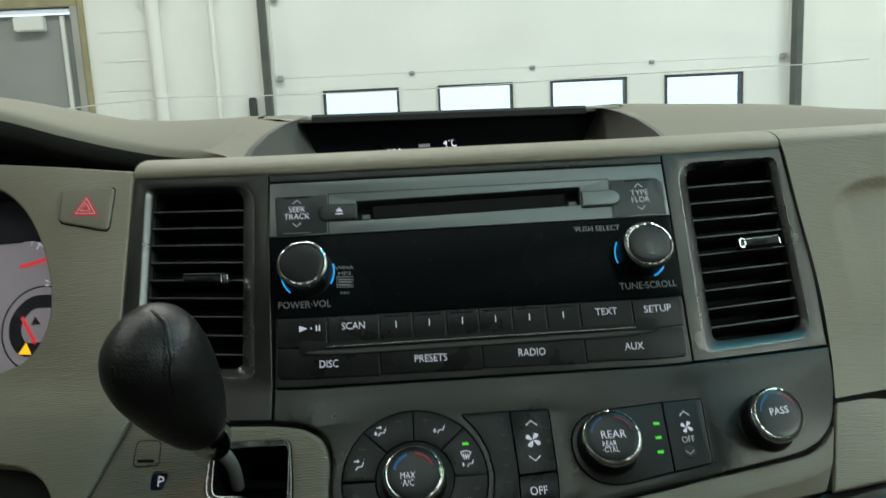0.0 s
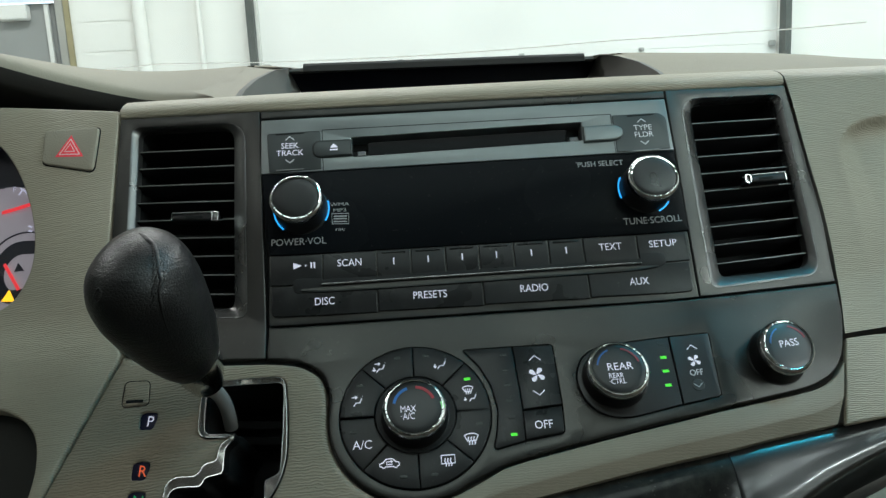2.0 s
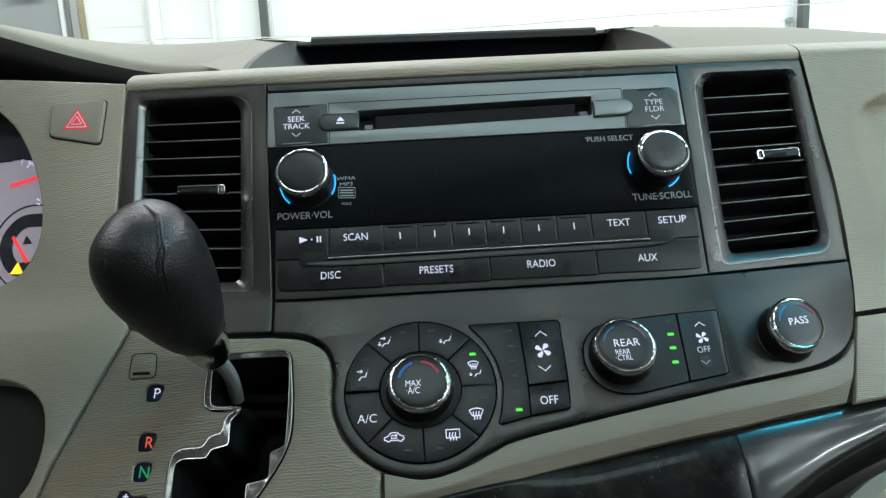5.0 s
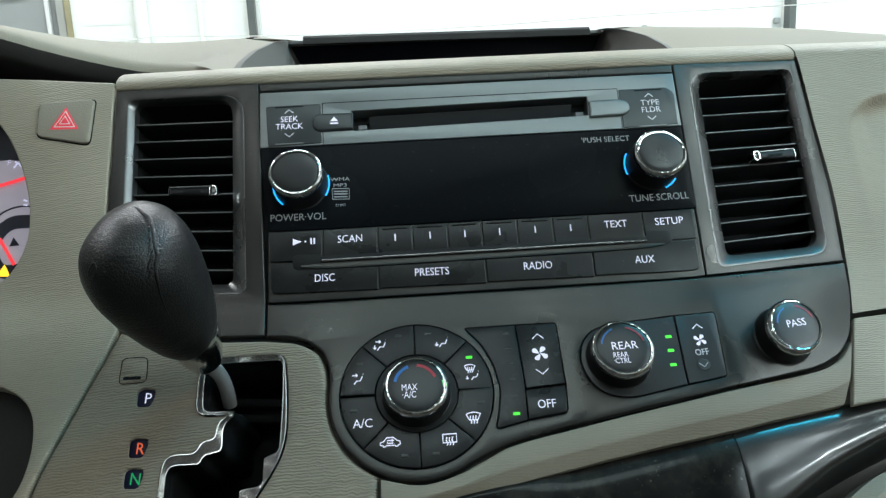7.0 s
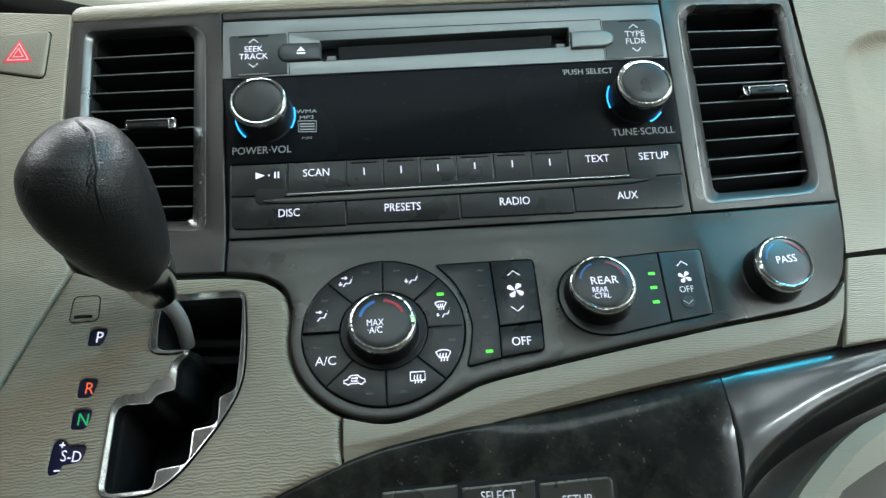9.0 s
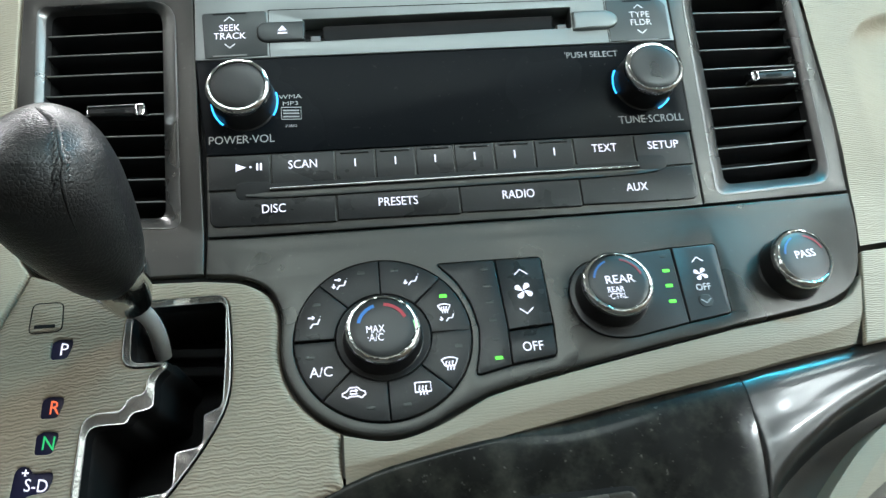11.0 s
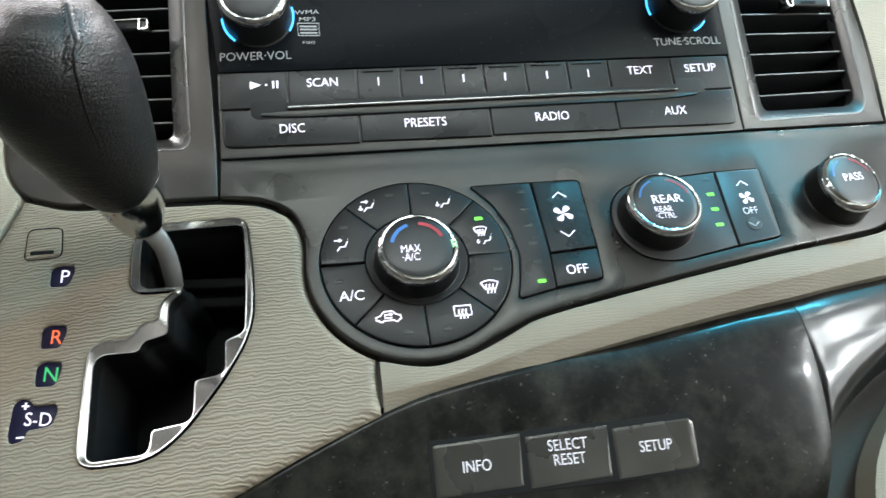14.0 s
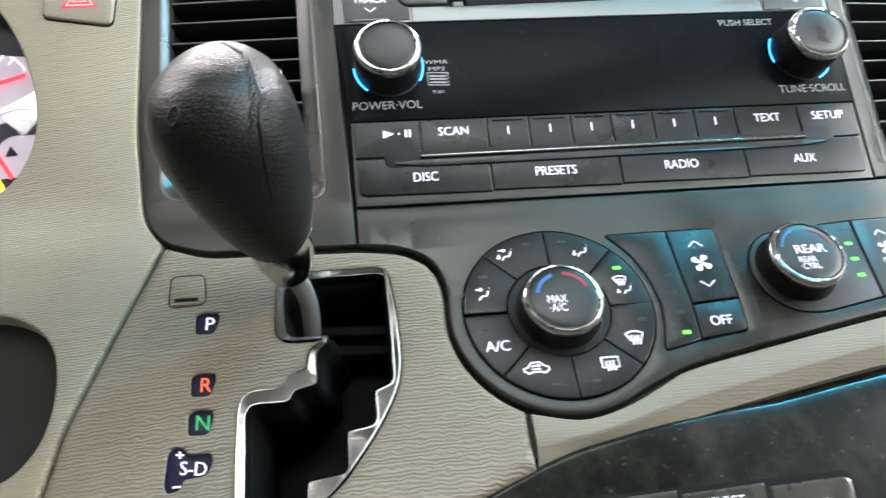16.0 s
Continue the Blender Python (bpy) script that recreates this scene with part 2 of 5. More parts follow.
SEEKKEY = mat("dark_grey_key", (0.055, 0.060, 0.060), rough=0.36, metal=0.5, vary=0.10, large=16, bump=0.03)
LEATHER = leather("black_leather", (0.007, 0.007, 0.007))
PRINT = mat("grey_print", (0.42, 0.42, 0.42), rough=0.5, vary=0.05, bump=0.0)
DIM = mat("dim_print", (0.16, 0.16, 0.16), rough=0.5, vary=0.05, bump=0.0)
LIT = glow("backlit_white", (0.82, 0.80, 1.0), 0.55, (0.5, 0.5, 0.5))
CLOCK = glow("clock_digits_white", (0.84, 0.86, 1.0), 1.6, (0.5, 0.5, 0.5))
LITLOW = glow("backlit_white_low", (0.86, 0.9, 1.0), 0.22, (0.5, 0.5, 0.5))
BLUE = glow("blue_light_ring", (0.03, 0.42, 1.0), 1.2, (0.02, 0.1, 0.3))
for wavy, relief in ((CHROME, 0.22), (GATEMETAL, 0.12)):
    nt_ = wavy.node_tree
    nz, bp_ = nt_.nodes.new("ShaderNodeTexNoise"), nt_.nodes.new("ShaderNodeBump")
    nz.inputs["Scale"].default_value, nz.inputs["Detail"].default_value = 330, 2
    bp_.inputs["Strength"].default_value, bp_.inputs["Distance"].default_value = relief, 0.0012
    nt_.links.new([n for n in nt_.nodes if n.type == "TEX_COORD"][0].outputs["Object"], nz.inputs["Vector"])
    nt_.links.new(nz.outputs["Fac"], bp_.inputs["Height"])
    nt_.links.new(bp_.outputs["Normal"], nt_.nodes["Principled BSDF"].inputs["Normal"])
GREEN = glow("green_led", (0.12, 1.0, 0.05), 0.7, (0.05, 0.3, 0.02))
LEDOFF = mat("unlit_led", (0.025, 0.027, 0.025), rough=0.3, bump=0.0)
REDLIT = glow("lit_red_letter", (1.0, 0.16, 0.05), 0.5, (0.4, 0.05, 0.02))
GREENLIT = glow("lit_green_letter", (0.02, 0.55, 0.16), 0.4, (0.01, 0.2, 0.06))
REDMARK = mat("red_mark", (0.50, 0.045, 0.06), rough=0.5, bump=0.0)
BLUEMARK = mat("blue_mark", (0.04, 0.20, 0.58), rough=0.5, bump=0.0)
HAZRED = glow("hazard_red", (0.9, 0.06, 0.09), 0.22, (0.70, 0.05, 0.07))
HAZPALE = glow("hazard_pale_line", (1.0, 0.75, 0.75), 0.12, (0.75, 0.60, 0.58))
NEEDLE = glow("red_needle", (1.0, 0.05, 0.06), 0.8, (0.5, 0.02, 0.02))
AMBER = glow("amber_lamp", (1.0, 0.55, 0.02), 1.6, (0.5, 0.3, 0.0))
DIALFACE = glow("backlit_gauge_face", (0.80, 0.68, 0.75), 0.20, (0.36, 0.33, 0.34))
GAUGEDARK = mat("gauge_dark", (0.03, 0.03, 0.045), rough=0.4, bump=0.0)
WINDOWDARK = mat("indicator_window_navy", (0.010, 0.010, 0.036), rough=0.3, bump=0.0, spec=0.15)
WALLPAINT = mat("white_painted_block_wall", (0.80, 0.80, 0.77), rough=0.6, vary=0.05, large=1.5, fine=60, bump=0.1)
ROOFDECK = mat("dark_roof_deck", (0.16, 0.165, 0.16), rough=0.6, vary=0.12, large=1.5, fine=60, bump=0.1)
DOORPAINT = mat("white_door_panel", (0.82, 0.82, 0.80), rough=0.45, vary=0.04, large=2.0, fine=80, bump=0.08)
STEEL = mat("galvanised_track", (0.40, 0.41, 0.40), rough=0.5, metal=0.4, vary=0.15, large=8, bump=0.05)
TRACK = mat("dark_track_steel", (0.085, 0.095, 0.09), rough=0.5, metal=0.3, vary=0.15, large=8, bump=0.05)
GREYDOOR = mat("grey_steel_door", (0.30, 0.31, 0.31), rough=0.5, vary=0.06, large=3, bump=0.05)
JAMB = mat("grey_steel_jamb", (0.36, 0.355, 0.33), rough=0.5, vary=0.12, large=3, bump=0.05)
YELLOW = mat("ochre_painted_frame", (0.33, 0.29, 0.17), rough=0.5, vary=0.15, bump=0.05)
RUBBER = mat("window_gasket", (0.03, 0.035, 0.04), rough=0.6, bump=0.0)
CONCRETE = mat("concrete_floor", (0.34, 0.33, 0.31), rough=0.6, vary=0.2, large=1.2, fine=40, bump=0.2)
HEADLINER = mat("headliner_cloth", (0.22, 0.21, 0.18), rough=0.9, vary=0.05, fine=400, bump=0.2)
# weak emission stands in for the light that the crack catches
CRACK = glow("glass_crack_lit_by_glow", (0.9, 1.0, 0.95), 0.2, (0.9, 0.9, 0.9))
PALE = glass("door_window_glass", (0.95, 0.98, 1.0), 0.04)
CLEAR = glass("windscreen_glass", (0.90, 0.95, 0.92))
COVER = glass("cluster_lens", (0.92, 0.92, 0.95))

# ---- the shape of the centre stack ----
# Flat layout in millimetres: x to the right, s down along the face from the top of the radio, w out of the face.
A1, A2, S0, S1 = radians(29.5), radians(46), 126.0, 142.0


def profile(s):
    y, z = 568.5, 1370.0
    a = min(s, S0)
    y, z = y - math.sin(A1) * a, z - math.cos(A1) * a
    if s > S0:
        b = min(s, S1) - S0
        for i in range(8):
            an = A1 + (A2 - A1) * (i + 0.5) / 8 * b / (S1 - S0)
            y, z = y - math.sin(an) * b / 8, z - math.cos(an) * b / 8
    if s > S1:
        y, z = y - math.sin(A2) * (s - S1), z - math.cos(A2) * (s - S1)
    return y, z


def sweep(x):
    """How far the face falls back towards both sides."""
    d, r = abs(x) - 120.0, 20.0
    return 0.0 if d < -r else 0.25 * (d + r) ** 2 / (4 * r) if d < r else 0.25 * d


def face(x, s):
    y, z = profile(s)
    return Vector((x, y + sweep(x), z))


def panel(x, s, w=0.0):
    """A place in the world, in metres, from the flat layout."""
    e = 0.05
    n = (face(x + e, s) - face(x - e, s)).cross(face(x, s - e) - face(x, s + e)).normalized()
    return (face(x, s) + n * w) / 1000


# ---- mesh helpers ----


def thing(name, at, label, category, group="", kind=""):
    ob = new(name)
    ob.empty_display_size = 0.02
    ob.location = at
    bpy.context.view_layer.update()
    return tagged(ob, label, category, group, kind)


def part(name, bm, material, parent=None, label="", curved=True, smooth=35, fix=True):
    """Links a bmesh as one mesh object; curved: laid from the flat layout onto the face."""
    if curved:
        for v in bm.verts:
            v.co = panel(v.co.x, -v.co.y, v.co.z)
    if fix:
        bmesh.ops.recalc_face_normals(bm, faces=bm.faces)
    me = bpy.data.meshes.new(name)
    bm.to_mesh(me)
    bm.free()
    for p in me.polygons:
        p.use_smooth = True
    me.set_sharp_from_angle(angle=radians(smooth))
    me.materials.append(material)
    ob = new(name, me)
    if parent is not None:
        ob.parent = parent
        if parent.type == "EMPTY":
            ob.matrix_parent_inverse = Matrix.Translation(parent.location).inverted()
    if label:
        ob["label"] = label
    return ob


def ccw(pts):
    a = sum(p[0] * q[1] - q[0] * p[1] for p, q in zip(pts, pts[1:] + pts[:1]))
    return pts if a > 0 else pts[::-1]


def inset(pts, d):
    """Moves a counter-clockwise loop inwards by d."""
    out, n = [], len(pts)
    for i in range(n):
        p, a, b = Vector(pts[i]), Vector(pts[i - 1]), Vector(pts[(i + 1) % n])
        u, v = (p - a).normalized(), (b - p).normalized()
        m = Vector((-(u + v).y, (u + v).x))
        m = m.normalized() if m.length > 1e-6 else Vector((-u.y, u.x))
        c = max(0.45, m.dot(Vector((-u.y, u.x))))
        out.append(tuple(p + m * d / c))
    return out


def flat(pts):
    return [(x, -s) for x, s in pts]


def rounded(pts, r, n=5):
    """A polygon (x, s) with rounded corners; r: one radius or one for each corner."""
    out, k = [], len(pts)
    rs = r if isinstance(r, (list, tuple)) else [r] * k
    for i in range(k):
        p, a, b = Vector(pts[i]), Vector(pts[i - 1]), Vector(pts[(i + 1) % k])
        ra = min(rs[i], (a - p).length * 0.49, (b - p).length * 0.49)
        if ra < 0.05:
            out.append(tuple(p))
            continue
        u, v = p + (a - p).normalized() * ra, p + (b - p).normalized() * ra
        for j in range(n + 1):
            t = j / n
            out.append(tuple(u * (1 - t) ** 2 + p * 2 * t * (1 - t) + v * t * t))
    return out


def poly(items):
    """A closed outline from (x, s, r) corners and (x, s) plain points."""
    return rounded([q[:2] for q in items], [q[2] if len(q) > 2 else 0.0 for q in items], 5)


def circle(cx, cs, r, n=48, a0=0, a1=360):
    full = abs(a1 - a0) >= 360
    return [(cx + r * math.cos(radians(a0 + (a1 - a0) * i / (n if full else n - 1))), cs - r * math.sin(radians(a0 + (a1 - a0) * i / (n if full else n - 1))))
            for i in range(n)]


CUTS_X = [-140, -130, -120, -110, -100, 100, 110, 120, 130, 140]
CUTS_S = [126, 130, 134, 138, 142]


def crease(bm):
    """Cuts a flat mesh where the face bends."""
    xs, ys = [v.co.x for v in bm.verts], [v.co.y for v in bm.verts]
    for c in CUTS_X:
        if min(xs) < c < max(xs):
            bmesh.ops.bisect_plane(bm, geom=bm.verts[:] + bm.edges[:] + bm.faces[:], dist=1e-4, plane_co=(c, 0, 0), plane_no=(1, 0, 0))
    for c in CUTS_S:
        if min(ys) < -c < max(ys):
            bmesh.ops.bisect_plane(bm, geom=bm.verts[:] + bm.edges[:] + bm.faces[:], dist=1e-4, plane_co=(0, -c, 0), plane_no=(0, 1, 0))


def plate(outer, holes=(), top=0.0, depth=3.0, rim=0.5, hole_rim=None):
    """A plate with rounded upper edges, in the flat layout."""
    bm = bmesh.new()
    edges = []
    for loop, sign in [(outer, 1)] + [(h, -1) for h in holes]:
        pts, rim = ccw(flat(loop)), hole_rim if sign < 0 and hole_rim else rim
        rings = []
        turns = [(1 - math.cos(k * math.pi / 14), 1 - math.sin(k * math.pi / 14)) for k in range(1, 7)] if rim > 2 else [(0.12, 0.5), (0.45, 0.14)]
        for off, w in [(0, top - depth), (0, top - rim)] + [(o * rim, top - h * rim) for o, h in turns] + [(rim, top)]:
            ring = inset(pts, sign * off) if off else pts
            rings.append([bm.verts.new((x, y, w)) for x, y in ring])
        for a, b in zip(rings, rings[1:]):
            for i in range(len(a)):
                j = (i + 1) % len(a)
                bm.faces.new((a[i], a[j], b[j], b[i]))
        last = rings[-1]
        for i in range(len(last)):
            edges.append(bm.edges.get((last[i], last[(i + 1) % len(last)])))
    bmesh.ops.triangle_fill(bm, edges=edges, use_beauty=True)
    crease(bm)
    return bm


def revolve(cx, cs, prof_pts, n=56, squash=1.0):
    """A turned shape: rows of (radius, w)."""
    bm = bmesh.new()
    rings = []
    for r, w in prof_pts:
        if r < 0.01:
            rings.append([bm.verts.new((cx, -cs, w))])
        else:
            rings.append([bm.verts.new((cx + r * math.cos(2 * math.pi * i / n), -cs + squash * r * math.sin(2 * math.pi * i / n), w)) for i in range(n)])
    for a, b in zip(rings, rings[1:]):
        for i in range(n):
            j = (i + 1) % n
            if len(a) == 1 and len(b) > 1:
                bm.faces.new((a[0], b[i], b[j]))
            elif len(b) == 1 and len(a) > 1:
                bm.faces.new((a[i], a[j], b[0]))
            elif len(a) > 1:
                bm.faces.new((a[i], a[j], b[j], b[i]))
    return bm


def ribbon(lines, width, w, thick=0.12, closed=False):
    """Flat strokes along polylines (x, s)."""
    bm = bmesh.new()
    for line in lines:
        pts = [Vector((x, -s)) for x, s in line]
        k = len(pts)
        lo, hi = [], []
        for i in range(k):
            a = pts[i - 1] if (i or closed) else pts[i]
            b = pts[(i + 1) % k] if (i < k - 1 or closed) else pts[i]
            d = (b - a).normalized()
            nrm = Vector((-d.y, d.x)) * width / 2
            lo.append([bm.verts.new((*(pts[i] - nrm), h)) for h in (w, w + thick)])
            hi.append([bm.verts.new((*(pts[i] + nrm), h)) for h in (w, w + thick)])
        for i in range(k if closed else k - 1):
            j = (i + 1) % k
            bm.faces.new((lo[i][1], lo[j][1], hi[j][1], hi[i][1]))
            bm.faces.new((lo[i][0], lo[j][0], lo[j][1], lo[i][1]))
            bm.faces.new((hi[i][1], hi[j][1], hi[j][0], hi[i][0]))
    return bm


def loft(rows, closed=False):
    """A sheet through rows of points of equal length."""
    bm = bmesh.new()
    grid = [[bm.verts.new(p) for p in row] for row in rows]
    for a, b in zip(grid, grid[1:]):
        k = len(a)
        for i in range(k if closed else k - 1):
            bm.faces.new((a[i], a[(i + 1) % k], b[(i + 1) % k], b[i]))
    return bm


def box(x0, y0, z0, x1, y1, z1, bevel=0.0):
    bm = bmesh.new()
    bmesh.ops.create_cube(bm, size=1)
    for v in bm.verts:
        v.co = Vector((x0 + (x1 - x0) * (v.co.x + 0.5), y0 + (y1 - y0) * (v.co.y + 0.5), z0 + (z1 - z0) * (v.co.z + 0.5)))
    if bevel:
        bmesh.ops.bevel(bm, geom=bm.edges[:], offset=bevel, segments=2, affect="EDGES")
    return bm


def letters(body, x, s, size, w=0.0, wide=1.0, spacing=1.0, thick=0.10):
    """Lettering in the built-in font, centred on (x, s); size: height of a capital in mm."""
    cu = bpy.data.curves.new("lettering", "FONT")
    cu.body, cu.size, cu.align_x, cu.align_y, cu.space_character, cu.space_line = body, size / 0.69, "CENTER", "CENTER", spacing, 0.90
    cu.resolution_u = 3
    ob = bpy.data.objects.new("lettering", cu)
    scene.collection.objects.link(ob)
    dg = bpy.context.evaluated_depsgraph_get()
    me = ob.evaluated_get(dg).to_mesh()
    bm = bmesh.new()
    bm.from_mesh(me)
    ob.evaluated_get(dg).to_mesh_clear()
    bpy.data.objects.remove(ob)
    bpy.data.curves.remove(cu)
    ys = [v.co.y for v in bm.verts] or [0]
    mid = (min(ys) + max(ys)) / 2
    for v in bm.verts:
        v.co = Vector((x + v.co.x * wide, -s + v.co.y - mid, w + thick))
    return bm


def lettering(body, x, s, size, parent, w=0.0, wide=1.0, material=None, spacing=1.0):
    return part("lettering", letters(body, x, s, size, w, wide, spacing), material or LIT, parent, fix=False)

# ---- garage ----


def structure(name, bm, material, label, category="", parent=None):
    ob = part(name, bm, material, parent, curved=False)
    return tagged(ob, label, category, kind="structure")


DY = 5.60  # inner face of the front wall
GX0, GX1, GY0, GZ = -5.2, 6.0, -6.5, 4.6
structure("floor", box(GX0 - 0.2, GY0 - 0.2, -0.12, GX1 + 0.2, DY + 0.3, 0), CONCRETE, "smooth grey concrete garage floor", "floor")
structure("ceiling", box(GX0 - 0.2, GY0 - 0.2, GZ, GX1 + 0.2, DY + 0.3, GZ + 0.15), ROOFDECK, "dark grey steel garage ceiling", "ceiling")
structure("wall_west", box(GX0 - 0.2, GY0, 0, GX0, DY + 0.3, GZ), WALLPAINT, "white painted block wall", "wall")
structure("wall_east", box(GX1, GY0, 0, GX1 + 0.2, DY + 0.3, GZ), WALLPAINT, "white painted block wall", "wall")
structure("wall_south", box(GX0 - 0.2, GY0 - 0.2, 0, GX1 + 0.2, GY0, GZ), WALLPAINT, "white painted block wall", "wall")
DL, DR, DT = -0.98, 2.73, 3.70        # sectional door opening
ML, MR, MT = -3.06, -2.33, 2.29       # side door opening
north = structure("wall_north", box(GX0, DY, 0, ML, DY + 0.25, GZ), WALLPAINT, "white painted block wall round the garage door", "wall")
for x0, z0, x1, z1 in ((ML, MT, MR, GZ), (MR, 0, DL, GZ), (DL, DT, DR, GZ), (DR, 0, GX1, GZ)):
    part("wall_section", box(x0, DY, z0, x1, DY + 0.25, z1), WALLPAINT, north, curved=False)
# courses of painted block stand a little proud beside the side door
for k in range(11):
    z = 0.2 + k * 0.2
    part("block_course", box(-2.16, DY - 0.004, z - 0.095, -1.80, DY, z + 0.095, 0.003), WALLPAINT, north, curved=False)

door = thing("sectional_door", ((DL + DR) / 2, DY, 0), "closed white sectional garage door with a row of windows", "garage door")
JOINTS = [0.0, 0.45, 0.87, 1.29, 1.745, 2.29, 2.84, 3.70]
WINDOWS = [(-0.653, -0.112), (0.168, 0.709), (0.984, 1.540), (1.820, 2.395)]
for z0, z1 in zip(JOINTS, JOINTS[1:]):
    if z0 == 1.29:
        xs = [DL] + [v for w in WINDOWS for v in w] + [DR]
        sec = part("door_section", box(DL, DY + 0.05, 1.645, DR, DY + 0.09, z1 - 0.0005, 0.0015), DOORPAINT, door, curved=False)
        part("rail", box(DL, DY + 0.05, z0 + 0.0005, DR, DY + 0.09, 1.345), DOORPAINT, sec, curved=False)
        for a, b in zip(xs[::2], xs[1::2]):
            part("mullion", box(a, DY + 0.05, 1.345, b, DY + 0.09, 1.645), DOORPAINT, sec, curved=False)
    else:
        sec = part("door_section", box(DL, DY + 0.05, z0 + 0.0005, DR, DY + 0.09, z1 - 0.0005, 0.0015), DOORPAINT, door, curved=False)
        for f in (0.33, 0.66):
            zz = z0 + (z1 - z0) * f
            part("rib", box(DL, DY + 0.0493, zz - 0.02, DR, DY + 0.05, zz + 0.02, 0.0006), DOORPAINT, sec, curved=False)
for a, b in WINDOWS:
    bm = bmesh.new()
    for q in ((a, 1.630, b, 1.648), (a, 1.340, b, 1.358), (a, 1.340, a + 0.016, 1.648), (b - 0.016, 1.340, b, 1.648)):
        t = box(q[0], DY + 0.035, q[1], q[2], DY + 0.10, q[3])
        me = bpy.data.meshes.new("t")
        t.to_mesh(me)
        bm.from_mesh(me)
        t.free()
    wf = part("window_frame", bm, RUBBER, door, "dark rubber window gasket", curved=False)
    part("pane", box(a + 0.014, DY + 0.07, 1.355, b - 0.014, DY + 0.078, 1.633), PALE, wf, "clear daylit pane", curved=False)
for z in (1.745, 2.29, 2.84):
    for x in (-0.012, 0.855, 1.725):
        hinge = part("hinge", box(x - 0.020, DY + 0.036, z - 0.013, x + 0.020, DY + 0.05, z + 0.013, 0.004), STEEL, door, curved=False)
        part("pin", box(x - 0.012, DY + 0.026, z - 0.008, x + 0.012, DY + 0.036, z + 0.008, 0.003), STEEL, hinge, curved=False)
    for x in (DL + 0.03, DR - 0.05):
        part("roller_bracket", box(x - 0.015, DY + 0.01, z - 0.02, x + 0.025, DY + 0.05, z + 0.02, 0.005), STEEL, door, curved=False)
for x0, x1 in ((DL - 0.065, DL - 0.015), (DR - 0.01, DR + 0.035)):
    tr = thing("door_track", ((x0 + x1) / 2, DY - 0.03, 0), "galvanised steel door track fixed upright to the wall", "door track", "tracks of the garage door")
    part("angle", box(x0, DY - 0.09, 0, x1, DY - 0.07, 3.8), TRACK, tr, curved=False)
    part("web", box(x0, DY - 0.07, 0, x0 + 0.012, DY - 0.002, 3.8), TRACK, tr, curved=False)
    part("guide", box(x1 - 0.012, DY - 0.07, 0, x1, DY - 0.03, 3.8), TRACK, tr, curved=False)
sw = thing("door_switch", (-1.145, DY, 1.53), "dark switch box on the wall beside the door track", "switch")
part("body", box(-1.165, DY - 0.05, 1.49, -1.115, DY, 1.62, 0.006), RUBBER, sw, curved=False)
for x, r in ((-1.765, 0.045), (-1.37, 0.018)):
    pipe = thing("wall_pipe", (x, DY - 0.06, 0), "white painted pipe running up the block wall", "pipe", "pipes on the wall")
    part("tube", loft([[(x + r * math.cos(a * math.pi / 8), DY - 0.05 + r * math.sin(a * math.pi / 8), z) for a in range(16)] for z in (0, 4.6)], True), WALLPAINT, pipe,
         curved=False)
    for z in (1.1, 2.35):
        part("bracket", box(x - r - 0.015, DY - 0.05 - r - 0.006, z - 0.02, x + r + 0.015, DY, z + 0.02, 0.004), WALLPAINT, pipe, curved=False)
side = thing("steel_door", ((ML + MR) / 2, DY + 0.1, 0), "closed grey steel side door with a door closer", "door")
part("leaf", box(ML + 0.02, DY + 0.06, 0.01, MR - 0.04, DY + 0.11, MT - 0.04, 0.004), GREYDOOR, side, curved=False)
part("closer", box(-2.73, DY - 0.01, 2.14, -2.53, DY + 0.06, 2.24, 0.008), DOORPAINT, side, "pale door closer box", curved=False)
part("stop_bar", box(-2.43, DY + 0.03, 0.02, -2.40, DY + 0.06, 2.24, 0.004), DOORPAINT, side, curved=False)
part("head_frame", box(ML - 0.05, DY - 0.03, MT, MR + 0.05, DY + 0.06, MT + 0.06, 0.004), YELLOW, side, "ochre painted door frame", curved=False)
part("casing", box(MR + 0.052, DY - 0.025, 0, MR + 0.088, DY - 0.0005, MT + 0.06, 0.004), YELLOW, side, "ochre painted casing", curved=False)
for x in (ML - 0.05, MR):
    part("jamb", box(x, DY - 0.03, 0, x + 0.05, DY + 0.06, MT, 0.004), JAMB, side, curved=False)
# housings for the added lamps, all of them out of view
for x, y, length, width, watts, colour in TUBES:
    fx = thing("ceiling_light", (x, y, 4.45), "unseen pale strip light added under the garage ceiling" if colour[0] > 0.5 else "cyan strip light hung under the garage ceiling", "ceiling light", "strip lights under the ceiling")
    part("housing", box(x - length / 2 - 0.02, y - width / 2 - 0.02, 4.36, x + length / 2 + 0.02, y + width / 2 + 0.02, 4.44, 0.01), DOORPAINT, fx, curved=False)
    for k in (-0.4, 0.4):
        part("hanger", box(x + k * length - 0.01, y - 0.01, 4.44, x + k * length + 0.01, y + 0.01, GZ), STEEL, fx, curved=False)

# ---- van shell round the dashboard ----
van = thing("van_body", (0, 0, 0.45), "beige-trimmed van cabin with windscreen pillars and roof", "car")


def slab(name, quad, thick, material, label=""):
    """A thin board over four corners."""
    q = [Vector(p) for p in quad]
    n = (q[1] - q[0]).cross(q[3] - q[0]).normalized() * thick
    return part(name, solid(q, n), material, van, label, curved=False)


